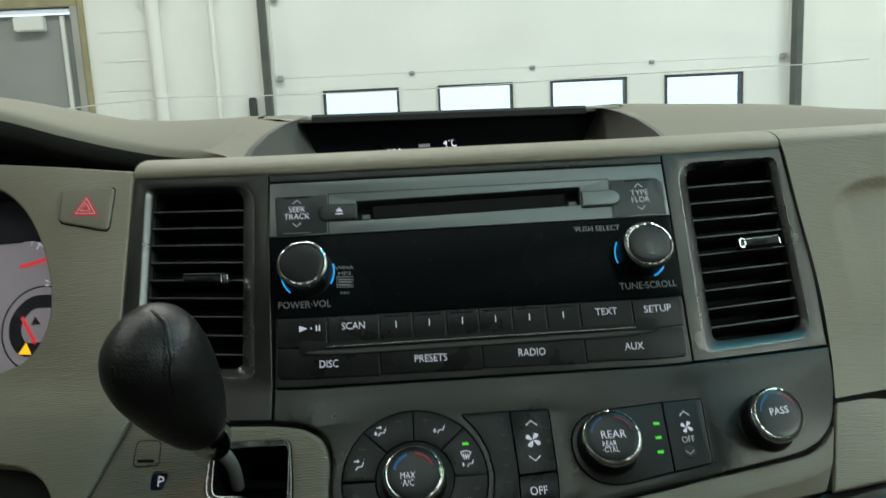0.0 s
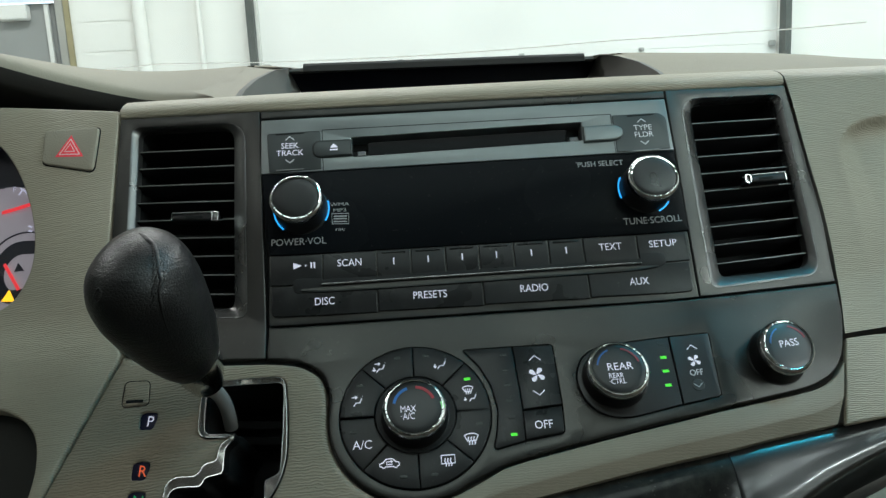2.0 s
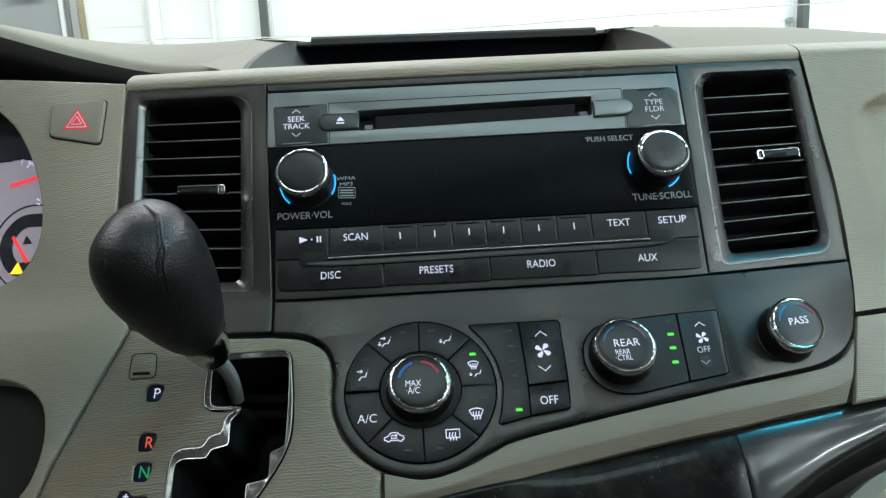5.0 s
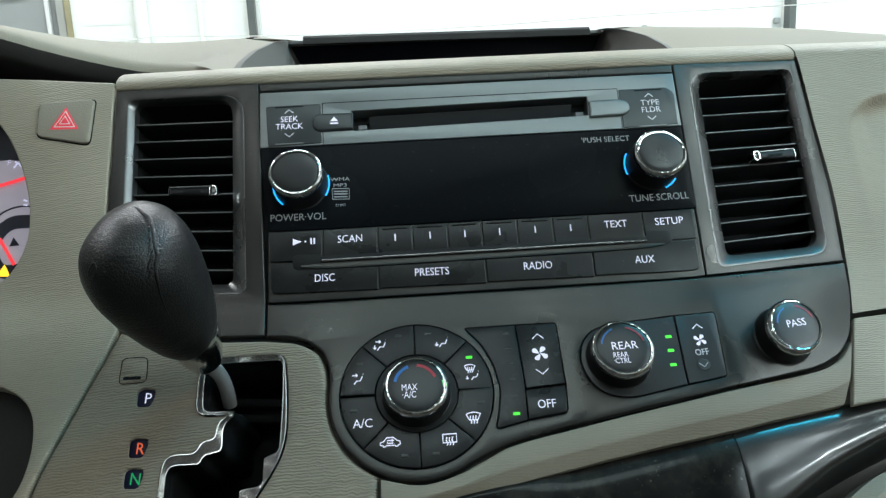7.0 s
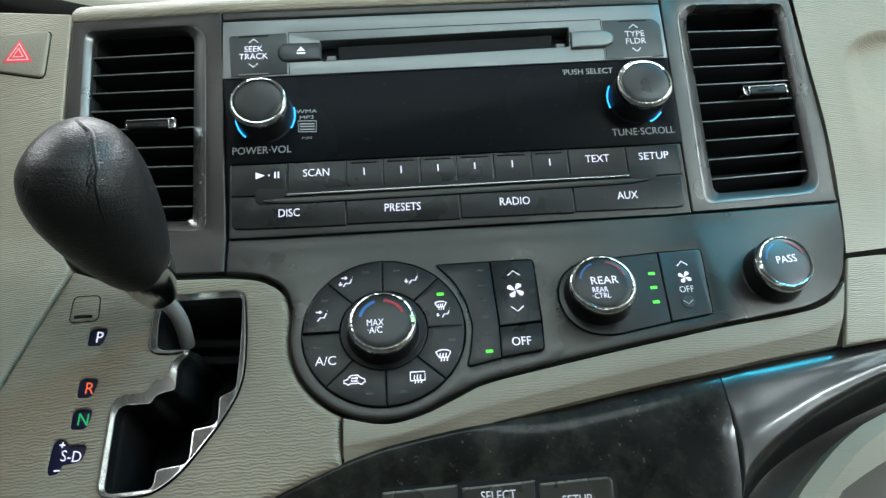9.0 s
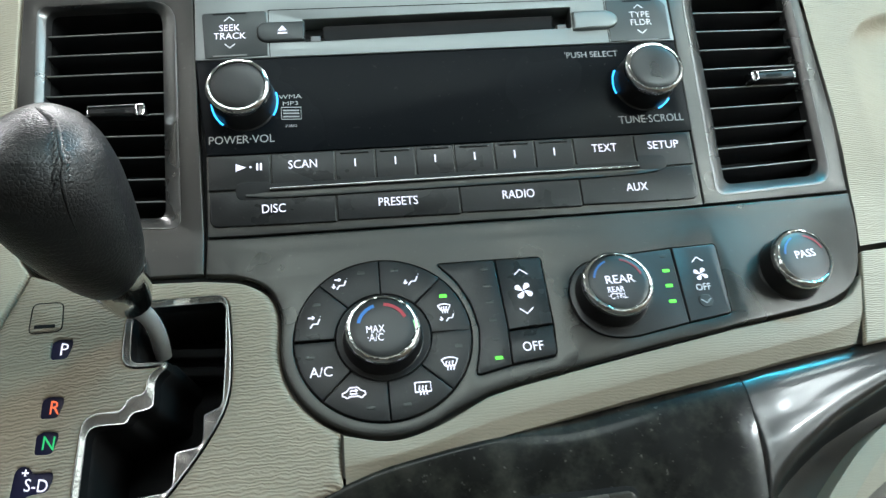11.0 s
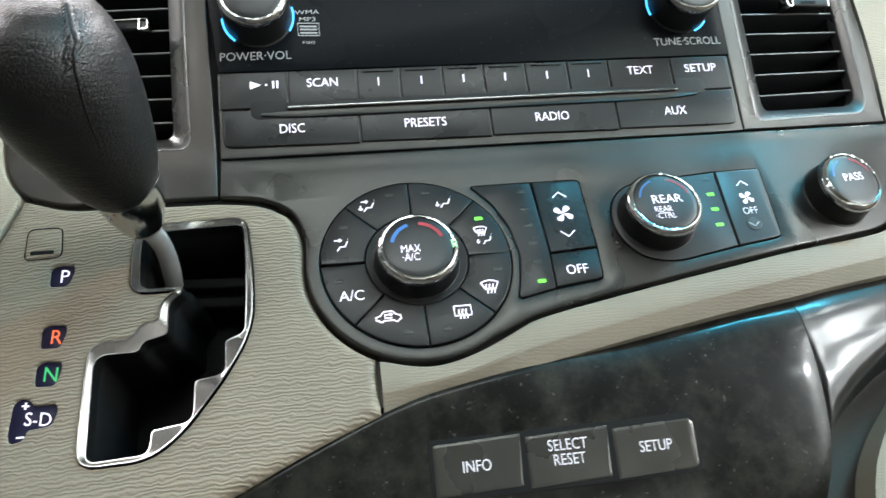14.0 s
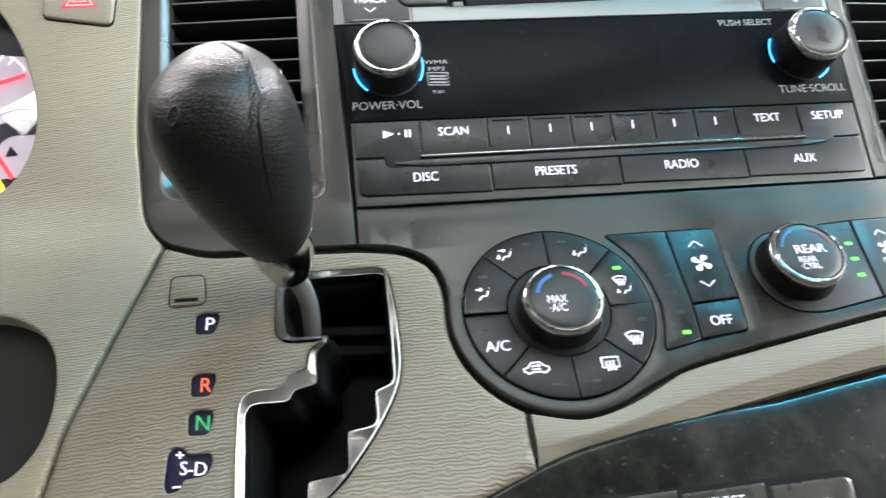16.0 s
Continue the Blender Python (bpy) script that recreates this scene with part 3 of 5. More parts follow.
def solid(q, n):
    bm = bmesh.new()
    a, b = [bm.verts.new(p) for p in q], [bm.verts.new(p + n) for p in q]
    bm.faces.new(a)
    bm.faces.new(b[::-1])
    for i in range(4):
        bm.faces.new((a[i], b[i], b[(i + 1) % 4], a[(i + 1) % 4]))
    return bm


HY, HZ, BY, BZ = -0.05, 1.77, 1.25, 1.412   # header and foot of the windscreen
slab("roof", [(-0.66, HY, HZ), (0.66, HY, HZ), (0.66, -2.6, HZ + 0.04), (-0.66, -2.6, HZ + 0.04)], -0.04, HEADLINER, "beige cloth headliner")
for sx in (-1, 1):
    slab("roof_rail", [(sx * 0.66, HY, HZ), (sx * 0.74, HY, HZ - 0.06), (sx * 0.74, -2.6, HZ - 0.04), (sx * 0.66, -2.6, HZ + 0.04)], 0.03, HEADLINER)
    slab("windscreen_pillar", [(sx * 0.70, HY, HZ - 0.01), (sx * 0.78, HY, HZ - 0.05), (sx * 0.84, BY, BZ - 0.03), (sx * 0.76, BY, BZ)], 0.03, BEIGE_TOP)
    sill = 1.52 if sx < 0 else 1.28
    slab("side_wall", [(sx * 0.84, 1.25, 0.45), (sx * 0.84, -2.6, 0.45), (sx * 0.84, -2.6, sill), (sx * 0.84, 1.25, sill)], 0.04, TAUPE if sx < 0 else BEIGE_TOP)
    slab("door_pillar", [(sx * 0.83, -0.55, 1.10), (sx * 0.83, -0.75, 1.10), (sx * 0.74, -0.75, HZ - 0.05), (sx * 0.74, -0.55, HZ - 0.05)], 0.04, BEIGE_TOP)
slab("cabin_floor", [(-0.84, 1.25, 0.45), (0.84, 1.25, 0.45), (0.84, -2.6, 0.45), (-0.84, -2.6, 0.45)], -0.05, TAUPE)
slab("rear_wall", [(-0.84, -2.6, 0.45), (0.84, -2.6, 0.45), (0.84, -2.6, 1.40), (-0.84, -2.6, 1.40)], 0.04, BEIGE_TOP)
slab("bulkhead", [(-0.84, 1.24, 0.45), (0.84, 1.24, 0.45), (0.84, 1.24, 1.36), (-0.84, 1.24, 1.36)], 0.03, TAUPE)


def screen_at(x, f):
    """A place on the windscreen: f 0 at its foot, 1 at the header."""
    bow = 0.03 * (1 - (x / 0.78) ** 2)
    return Vector((x * (1 - 0.08 * f), BY + (HY - BY) * f + bow, BZ + (HZ - BZ) * f + bow * 0.6))


ws = thing("windscreen", (0, BY, BZ), "clear windscreen with a long thin crack", "windscreen")
rows = [[screen_at(-0.78 + 1.56 * i / 16, -0.1 + 1.1 * k / 4) for i in range(17)] for k in range(5)]
ob = part("pane", loft(rows), CLEAR, ws, curved=False)
ob.visible_shadow = False
CRACKS = [(-0.548, 1.447), (-0.479, 1.450), (-0.371, 1.453), (-0.21, 1.447), (-0.117, 1.4455), (0.0, 1.4455), (0.127, 1.448), (0.263, 1.453), (0.512, 1.460), (0.60, 1.465)]
crk = []
for x, z in CRACKS:
    f = (z - BZ) / (HZ - BZ) - 0.035
    p = screen_at(x, f) + Vector((0, -0.002, 0))
    crk.append([p + Vector((0, -0.0004, 0.0007)), p + Vector((0, 0.0004, -0.0007))])
part("crack", loft(crk), CRACK, ws, "thin white crack across the glass", curved=False)

# ---- dashboard ----
dash = thing("dashboard", (0, 0.75, 1.10), "beige grained vinyl van dashboard", "dashboard")


def between(table, x):
    """A smooth line through a table of points."""
    n = len(table)
    if x <= table[0][0]:
        return table[0][1:]
    for k in range(n - 1):
        a, b = table[k], table[k + 1]
        if x <= b[0]:
            h = b[0] - a[0]
            t = (x - a[0]) / h
            out = []
            for c in range(1, len(a)):
                m = []
                for q in (k, k + 1):
                    lo, hi = max(q - 1, 0), min(q + 1, n - 1)
                    m.append((table[hi][c] - table[lo][c]) / (table[hi][0] - table[lo][0]))
                out.append(a[c] * (1 + 2 * t) * (1 - t) ** 2 + h * m[0] * t * (1 - t) ** 2 + b[c] * t * t * (3 - 2 * t) + h * m[1] * t * t * (t - 1))
            return out
    return table[-1][1:]


CREST = [(-0.80, 1.43), (-0.56, 1.462), (-0.46, 1.456), (-0.385, 1.440), (-0.338, 1.429), (-0.30, 1.4212), (-0.25, 1.4162), (-0.195, 1.4160), (-0.165, 1.4170), (0.15, 1.4125),
         (0.203, 1.4100), (0.254, 1.4078), (0.305, 1.4045), (0.357, 1.3990), (0.392, 1.3965), (0.80, 1.370)]
LIP = [(-0.80, 0.62, 1.40), (-0.56, 0.60, 1.452), (-0.46, 0.615, 1.446), (-0.39, 0.63, 1.435), (-0.33, 0.64, 1.4215), (-0.29, 0.645, 1.4080), (-0.255, 0.65, 1.3975), (-0.22, 0.652, 1.3895),
       (-0.16, 0.632, 1.3845)]
XS = [-0.80 + 0.637 * i / 40 for i in range(41)]
rows = []
for x in XS:
    (ly, lz), (zc,) = between(LIP, x), between(CREST, x)
    r = [(x, ly + 0.06, lz - 0.034), (x, ly + 0.008, lz - 0.016), (x, ly + 0.002, lz - 0.011), (x, ly, lz - 0.001), (x, ly + 0.0015, lz + 0.003), (x, ly + 0.008, lz + 0.0065)]
    y0, z0 = ly + 0.008, lz + 0.0065
    for f in (0.25, 0.5, 0.75, 1.0):
        r.append((x, y0 + (0.76 - y0) * f, z0 + (zc - z0) * math.sin(f * math.pi / 2)))
    r += [(x, 0.90, zc - 0.006), (x, 1.10, zc - 0.035), (x, 1.24, zc - 0.07)]
    rows.append(r)
# shade under the brow is put into the underside's dark colour
part("brow_underside", loft([r[:4] for r in rows]), BRIM, dash, "underside of the brow, coloured dark for shade", curved=False, smooth=60)
part("instrument_brow", loft([r[3:] for r in rows]), BEIGE_TOP, dash, "beige brow over the instruments", curved=False, smooth=60)
rows = []
for x in [-0.160, -0.150, -0.1287, -0.1195, -0.118, -0.05, 0.05, 0.114, 0.1155, 0.124, 0.1465, 0.16]:
    (zc,) = between(CREST, x)
    zc -= 0.006 if abs(x + 0.002) < 0.1165 else 0.0015 if abs(x) < 0.14 else 0.0
    y0 = 0.735 if abs(x) > 0.14 else 0.778
    rows.append([(x, y0, zc - 0.004), (x, y0 + 0.008, zc - 0.001), (x, 0.80, zc - 0.0005), (x, 0.92, zc - 0.004), (x, 1.10, zc - 0.02), (x, 1.24, zc - 0.05)])
part("hood_back", loft(rows), BEIGE_TOP, dash, curved=False, smooth=60)
rows = []
for x in [0.1468 + 0.6532 * i / 36 for i in range(37)]:
    (zc,) = between(CREST, x)
    y0 = 0.618 + sweep(x * 1000) / 1000
    z0 = 1.381 - max(0, x - 0.22) * 0.06
    r = [(x, y0 - 0.004, z0 - 0.02), (x, y0 - 0.002, z0)]
    for f in (0.15, 0.35, 0.6, 0.8, 1.0):
        yy = y0 + (max(0.76, y0 + 0.08) - y0) * f
        r.append((x, yy, z0 + (zc - z0) * math.sin(f * math.pi / 2)))
    r += [(x, 0.92, zc - 0.004), (x, 1.10, zc - 0.02), (x, 1.24, zc - 0.05)]
    rows.append(r)
part("top_pad", loft(rows), BEIGE_TOP, dash, "matt beige dash top", curved=False, smooth=60)
# near-black sheet that stands for the shade in the hollow below the brow
part("brow_shade_sheet", loft([[(x, 0.585 + sweep(x * 1000) / 1000, 1.372) for x in (-0.80, -0.5, -0.3, -0.225, -0.13)], [(x, 0.70, 1.372) for x in (-0.80, -0.5, -0.3, -0.225, -0.13)],
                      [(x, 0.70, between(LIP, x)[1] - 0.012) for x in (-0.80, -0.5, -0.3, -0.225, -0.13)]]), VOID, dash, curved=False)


def lip_row(x, top_s=-7.5):
    """The rolled front edge of the dash, from the face up and over to its top."""
    d = sweep(x) / 1000
    a = [panel(x, top_s, -5), panel(x, top_s, -1.8), panel(x, top_s - 0.6, -1.0), panel(x, top_s - 2.6, 0.2), panel(x, top_s - 5.2, 0.3)]
    xm = x / 1000
    return a + [Vector((xm, 0.5805 + d, 1.3842)), Vector((xm, 0.589 + d, 1.3862)), Vector((xm, 0.602 + d, 1.3870)), Vector((xm, 0.613 + d, 1.3862)), Vector((xm, 0.616 + d, 1.378))]


part("front_lip", loft([lip_row(x) for x in [-224.5, -224, -200, -180, -160, -140, -130, -120, -110, -100, -60, 0, 60, 100, 110, 120, 130, 140, 160, 180, 200, 219, 221]]), BEIGE_FINE, dash,
     "beige padded front edge", curved=False, smooth=50)


def scoop(x, s):
    """A shallow hollow in the passenger side of the face, with a crisp upper edge."""
    u = min(1.0, max(0.0, (x - 250) / 45))
    e = s - (22 + 26 * (1 - math.sqrt(max(0.0, 1 - (1 - u) ** 2))))
    if e <= 0 or u <= 0:
        return 0.0
    return -10.0 * (1 - math.exp(-e / 3.5)) * max(0.0, 1 - e / 110) ** 1.3 * min(1.0, (x - 250) / 22)


def right_edge(s):
    return between([(-10, 221.0), (-6, 222.2), (45, 223.4), (89, 225.0), (133, 222.2), (160, 214.5), (181, 205.8), (192, 196), (222, 189)], s)[0]


rows = []
for i in range(76):
    f = i / 75
    row = []
    for k in range(89):
        s = 169.0 - 176.5 * k / 88
        x = right_edge(s) + 0.9 + (560 - right_edge(s)) * f ** 1.3
        row.append(panel(x, s, scoop(x, s) - 0.002 * max(0, x - 222)))
    xt = 222.0 + 338 * f ** 1.3
    row += lip_row(xt, -7.5)[3:]
    rows.append(row)
part("passenger_face", loft(rows), BEIGE_FINE, dash, "beige grained passenger panel", curved=False, smooth=60)
part("passenger_lower", plate(rounded([(212.2, 171.6), (237, 172.2), (250, 175.5), (420, 196), (420, 222), (189.5, 221.5), (206.5, 184)], [1.5, 6, 8, 0, 0, 1, 2]), top=-0.5, depth=3, rim=1.2), BEIGE_FINE,
     dash)

# driver side with the oval cluster opening
def closed_curve(pts, n=6):
    """A smooth closed line through a few (x, s) points."""
    out, k = [], len(pts)
    for i in range(k):
        p0, p1, p2, p3 = [Vector(pts[(i + j) % k]) for j in (-1, 0, 1, 2)]
        for j in range(n):
            u = j / n
            out.append(tuple(0.5 * ((2 * p1) + (p2 - p0) * u + (2 * p0 - 5 * p1 + 4 * p2 - p3) * u * u + (3 * p1 - p0 - 3 * p2 + p3) * u ** 3)))
    return out


oval = closed_curve([(-327, -2), (-306.5, 13), (-291, 35), (-279.8, 63), (-276.5, 86), (-279.5, 103), (-289, 118), (-307, 127), (-335, 131), (-365, 127), (-385, 108), (-392, 75), (-385, 35), (-368, 8), (-348, -4)])
pocket = rounded([(-330, 186), (-272, 187), (-252, 199), (-246, 222), (-249, 246), (-262, 262), (-330, 262)], [8, 22, 16, 16, 16, 14, 8], 6)
driver = rounded([(-480, -28), (-330, -22.5), (-284, -18.6), (-242, -14.5), (-225.6, -12.8), (-225.6, 92), (-220.6, 138), (-210.6, 150.6), (-227.5, 198), (-241.5, 237), (-250, 285), (-262, 330),
                  (-480, 330)], [0, 8, 8, 4, 1.5, 10, 10, 1.5, 8, 8, 8, 0, 0], 5)
part("driver_face", plate(driver, [oval, pocket], top=0.0, depth=9, rim=1.6), BEIGE_FINE, dash, "beige grained driver side panel")
# the hollow's shade is put into its near-black colour
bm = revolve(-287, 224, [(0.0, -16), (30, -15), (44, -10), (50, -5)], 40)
part("knee_hollow", bm, KNEESHADE, dash, "rounded hollow in the panel, coloured dark for shade")

# ---- dark trim of the centre stack ----
trim = thing("centre_trim", panel(0, 132, -4), "satin graphite trim panel of the centre stack", "trim panel")
def vent_open(sx):
    return rounded([(sx * 147.8, 1.6), (sx * 212.4, 1.4), (sx * 209.6, 121.6), (sx * 145.2, 120.8)], [11, 5, 10, 5], 6)


def vent_rim(sx):
    return rounded([(sx * 138.8, 0.0), (sx * 215.8, 0.2), (sx * 213.0, 128.0), (sx * 135.6, 127.8)], [15, 6, 12, 6], 6)


part("backing", plate(rounded([(-224, -6.5), (221.5, -6.5), (224.5, 89), (221.5, 134), (205, 181), (195, 191), (125, 199), (2, 220), (-43, 235), (-86, 192), (-92, 160), (-209, 150), (-219, 138)], 3),
                      [vent_rim(-1), vent_rim(1), rounded([(-75, 12), (75, 10.5), (75, 30), (-75, 31.5)], 1)], top=-3.2, depth=2, rim=0.3), VOID, trim)
left = rounded([(-223.8, -6.3), (-129.8, -6.9), (-124.6, 132), (-123.9, 152.6), (-190, 155.5), (-209.5, 149.8), (-219.3, 137), (-223.9, 92)], [0.6, 0.4, 0.4, 0.4, 6, 6, 10, 10], 5)
part("trim_side", plate(left, [vent_rim(-1)], top=0, depth=4, rim=0.8, hole_rim=0.15), TRIM, trim)
rite = rounded([(130.2, -6.9), (220.8, -6.4), (222.3, 45), (224.0, 89), (221.2, 133.9), (127.2, 131.6)], [0.4, 1.5, 10, 10, 0.5, 0.4], 5)
part("trim_side", plate(rite, [vent_rim(1)], top=0, depth=4, rim=0.9, hole_rim=0.15), TRIM, trim)
part("trim_top", plate(rounded([(-129.2, -6.9), (129.6, -6.9), (129.4, -0.9), (-129.0, -0.9)], 0.4), top=0.0, depth=4, rim=1.7), TRIM, trim)
DC, DS, DRAD = -42.8, 191.5, 39.6
fan_out = rounded([(-14.6, 155.8), (13.3, 155.7), (35.2, 155.8), (34.9, 192), (33.7, 207.4), (13.2, 210), (-3.6, 213.8), (-0.8, 204), (1.0, 192), (-1.2, 178), (-6.5, 166)], [1.2, 0, 2, 0, 2.5, 0, 2.5, 3, 3, 3, 3], 4)
rear_out = rounded([(45.3, 179), (47.6, 169), (55, 161), (71.9, 158.0), (101.6, 155.8), (125.0, 155.6), (121.3, 193.6), (99.5, 196.4), (68, 202), (55, 199), (47.5, 190)], [7, 7, 7, 6, 0, 2, 2, 0, 7, 7, 7], 4)


def grow(loop, d):
    return [(x, -y) for x, y in inset(ccw(flat(loop)), -d)]


arc = circle(DC, DS, 45.6, 25, 303, 180)
low = poly([(-123.0, 133.6, 0.4), (126.6, 132.6, 0.3), (221.4, 135.2, 0.5), (216, 158, 10), (205.4, 181.0, 8), (195, 191.6, 8), (177.4, 197.3, 8), (124, 199.6, 8), (92, 204.2, 8), (31, 215.2, 8),
            (1.6, 221.4, 8), (-9, 226, 6)] + arc + [(-87.4, 177, 6), (-91.5, 163, 8), (-104.6, 155.0, 8), (-123.0, 153.2, 0.4)])
part("trim_lower", plate(low, [circle(DC, DS, 40.2, 64), grow(fan_out, 0.55), grow(rear_out, 0.55)], top=0.3, depth=7, rim=1.2, hole_rim=0.35), TRIM, trim)

# ---- air vents ----


def air_vent(sx):
    v = thing("air_vent", panel(sx * 176, 66, -20), "black slatted air vent with a silver bezel and chrome slider", "air vent", "vents beside the radio")
    bez = bmesh.new()
    rings = []
    for f, w in ((0, -4), (0, -0.25), (0.02, 0.0), (0.10, 0.02), (0.22, -0.25), (0.34, -0.75), (0.94, -3.4), (1.0, -3.9), (1.0, -9)):
        rings.append([bez.verts.new((a[0] + (b[0] - a[0]) * f, -(a[1] + (b[1] - a[1]) * f), w)) for a, b in zip(vent_rim(sx), vent_open(sx))])
    for a, b in zip(rings, rings[1:]):
        for i in range(len(a)):
            j = (i + 1) % len(a)
            bez.faces.new((a[i], a[j], b[j], b[i]))
    crease(bez)
    part("bezel", bez, BEZEL, v, "satin grey bezel")
    bm = bmesh.new()
    loop = ccw(flat(vent_open(sx)))
    for (o0, w0), (o1, w1) in (((-0.1, -6), (1.0, -34)),):
        a = [bm.verts.new((x, y, w0)) for x, y in inset(loop, o0)]
        b = [bm.verts.new((x, y, w1)) for x, y in inset(loop, o1)]
        for i in range(len(a)):
            j = (i + 1) % len(a)
            bm.faces.new((a[i], a[j], b[j], b[i]))
        bm.faces.new(b)
    part("duct", bm, VOID, v)
    for k in range(9):
        s = 16.3 + 11.97 * k
        f = (s - 3) / 120
        xa, xb = sx * (147.2 - 2.2 * f), sx * (212.0 - 2.4 * f)
        xa, xb = min(xa, xb), max(xa, xb)
        rows_ = []
        for x in (xa, xb):
            rows_.append([(x, -(s + ds), w) for ds, w in ((-0.6, -5.4), (-0.2, -4.8), (0.3, -4.8), (0.7, -5.4), (3.6, -22), (2.8, -22.4))])
        bm = loft(rows_, True)
        crease(bm)
        sl = part("slat", bm, SLATSHADE, v)
        part("slat_edge", plate([(xa + 0.3, s - 0.55), (xb - 0.3, s - 0.55), (xb - 0.3, s + 0.35), (xa + 0.3, s + 0.35)], top=-4.5, depth=0.6, rim=0.2), SLATLIT, sl)
    # slider tab on the middle slat
    c0, c1 = (-183.6, -155.6) if sx < 0 else (174.2, 202.4)
    st = 64.8 if sx < 0 else 61.2
    end = c1 if sx < 0 else c0
    tab = part("slider", plate(rounded([(c0, st - 2.2), (c1, st - 2.8), (c1, st + 2.8), (c0, st + 2.2)], 1.2), top=2.4, depth=7, rim=1.3), BASE, v)
    d_ = -1 if sx < 0 else 1
    end_loop = rounded([(end - 2.4, st - 3.2), (end + 2.4, st - 3.2), (end + 2.4, st + 3.2), (end - 2.4, st + 3.2)], 1.2 if sx < 0 else 2.2, 6)
    part("chrome_end", plate(end_loop, [grow(end_loop, -0.9)], top=3.4, depth=6, rim=0.7), CHROME, tab, "chrome end of the slider")
    part("end_cap", plate(grow(end_loop, -0.8), top=2.3, depth=4, rim=0.5), BEZEL, tab)
    part("chrome_edge", ribbon([[(c0 + 0.4, st - 2.6), (c1 - 0.4, st - 3.0)]], 0.6, 2.2, 0.5), SILVER, tab, "thin chrome upper edge")
    far_x = c0 if sx < 0 else c1
    part("chrome_tip", ribbon([[(far_x, st - 2.4), (far_x, st + 2.4)]], 0.6, 1.6, 0.9), CHROME, tab, "thin chrome tip")
    part("finger_dent", plate(rounded([(end + d_ * 8, st - 0.6), (end + d_ * 19, st - 0.8), (end + d_ * 19, st + 1.2), (end + d_ * 8, st + 1.2)], 0.9, 4), top=2.46, depth=0.3, rim=0.05), VOID, tab)
    return v


air_vent(-1)
air_vent(1)

# ---- radio ----
radio = thing("car_radio", panel(0, 131, -6), "black car radio with disc slot, two knobs and lit keys", "car radio")
slot = rounded([(-73.0, 15.6), (72.0, 13.4), (71.0, 26.0), (-72.0, 28.6)], [1, 1, 1, 1])
part("fascia", plate(rounded([(-128.4, 0.2), (128.6, -0.2), (128.5, 36.2), (-128.2, 37.4)], [1, 1, 0.4, 0.4]), [slot], top=0.6, depth=11, rim=0.6), FASCIA, radio, "grey-black upper fascia")
part("slot_recess", plate(grow(slot, 1), top=-9.5, depth=1, rim=0.1), VOID, radio)
rows = [[(x, -(s_ + 0.0175 * (-x)), w) for s_, w in ((19.6, -9.4), (24.4, -7.0), (27.0, -0.6))] for x in (-72.4, -30, 30, 71.4)]
part("slot_ramp", loft(rows), SEEKKEY, radio, "grey ramp below the disc slot")
part("disc_slot", plate(rounded([(-62.5, 18.4), (62.5, 16.6), (60.5, 25.2), (-62, 27.0)], 1.0), top=-2.2, depth=6, rim=0.2), VOID, radio, "black disc slot")
for x, s_ in ((-66.5, 25.8), (66.5, 24.0)):
    part("slot_guide", plate(rounded([(x - 2.6, s_ - 1.5), (x + 2.6, s_ - 1.6), (x + 2.6, s_ + 1.5), (x - 2.6, s_ + 1.6)], 0.4), top=-1.6, depth=5, rim=0.4), DIM, radio, "pale guide block at the end of the slot")
part("display", plate(rounded([(-128.0, 38.0), (-90, 37.8), (90.5, 36.8), (128.4, 36.6), (128.4, 90.2), (-122.6, 90.2)], 0.5), top=0.35, depth=3, rim=0.4), SCREEN, radio, "unlit glossy display glass")
part("surround", plate(rounded([(-123.2, 90.4), (127.2, 90.4), (126.7, 131.7), (-122.8, 132.5)], 1.0), top=-0.1, depth=3, rim=0.4), TRIM, radio)
part("parting_line", ribbon([[(-90.3, 9.3), (91.3, 8.9)], [(-90.3, 9.3), (-90.2, 18)], [(91.3, 8.9), (91.0, 36)], [(-90.2, 28.5), (-90.0, 37)]], 0.45, 0.58), VOID, radio)


def key(outline, body="", at=None, size=4.4, top=0.9, rim=0.5, parent=None, material=None, wide=1.0, lit=None, name="key"):
    k = part(name, plate(outline, top=top, depth=3, rim=rim), material or BUTTON, parent or radio)
    if body:
        lettering(body, at[0], at[1], size, k, top, wide, lit)
    return k


def chevron(x, s, r, up, parent, w, material=None, width=0.55):
    d = r * 0.45 * (1 if up else -1)
    part("arrow_mark", ribbon([[(x - r, s + d), (x, s - d), (x + r, s + d)]], width, w), material or LIT, parent)


sk = key(rounded([(-124.6, 10.0), (-91.2, 9.6), (-91.0, 36.0), (-123.0, 36.8)], [2, 2, 0.5, 0.5]), "SEEK\nTRACK", (-110.2, 21.6), 3.7, 1.0, wide=0.95, material=SEEKKEY, lit=LIT)
tk = key(rounded([(92.0, 9.8), (122.9, 9.6), (127.0, 13.6), (126.2, 35.2), (91.7, 35.8)], [1, 3, 2, 0.5, 0.5]), "TYPE\nFLDR", (110.3, 22.0), 3.7, 1.0, wide=1.0, material=SEEKKEY, lit=LITLOW)
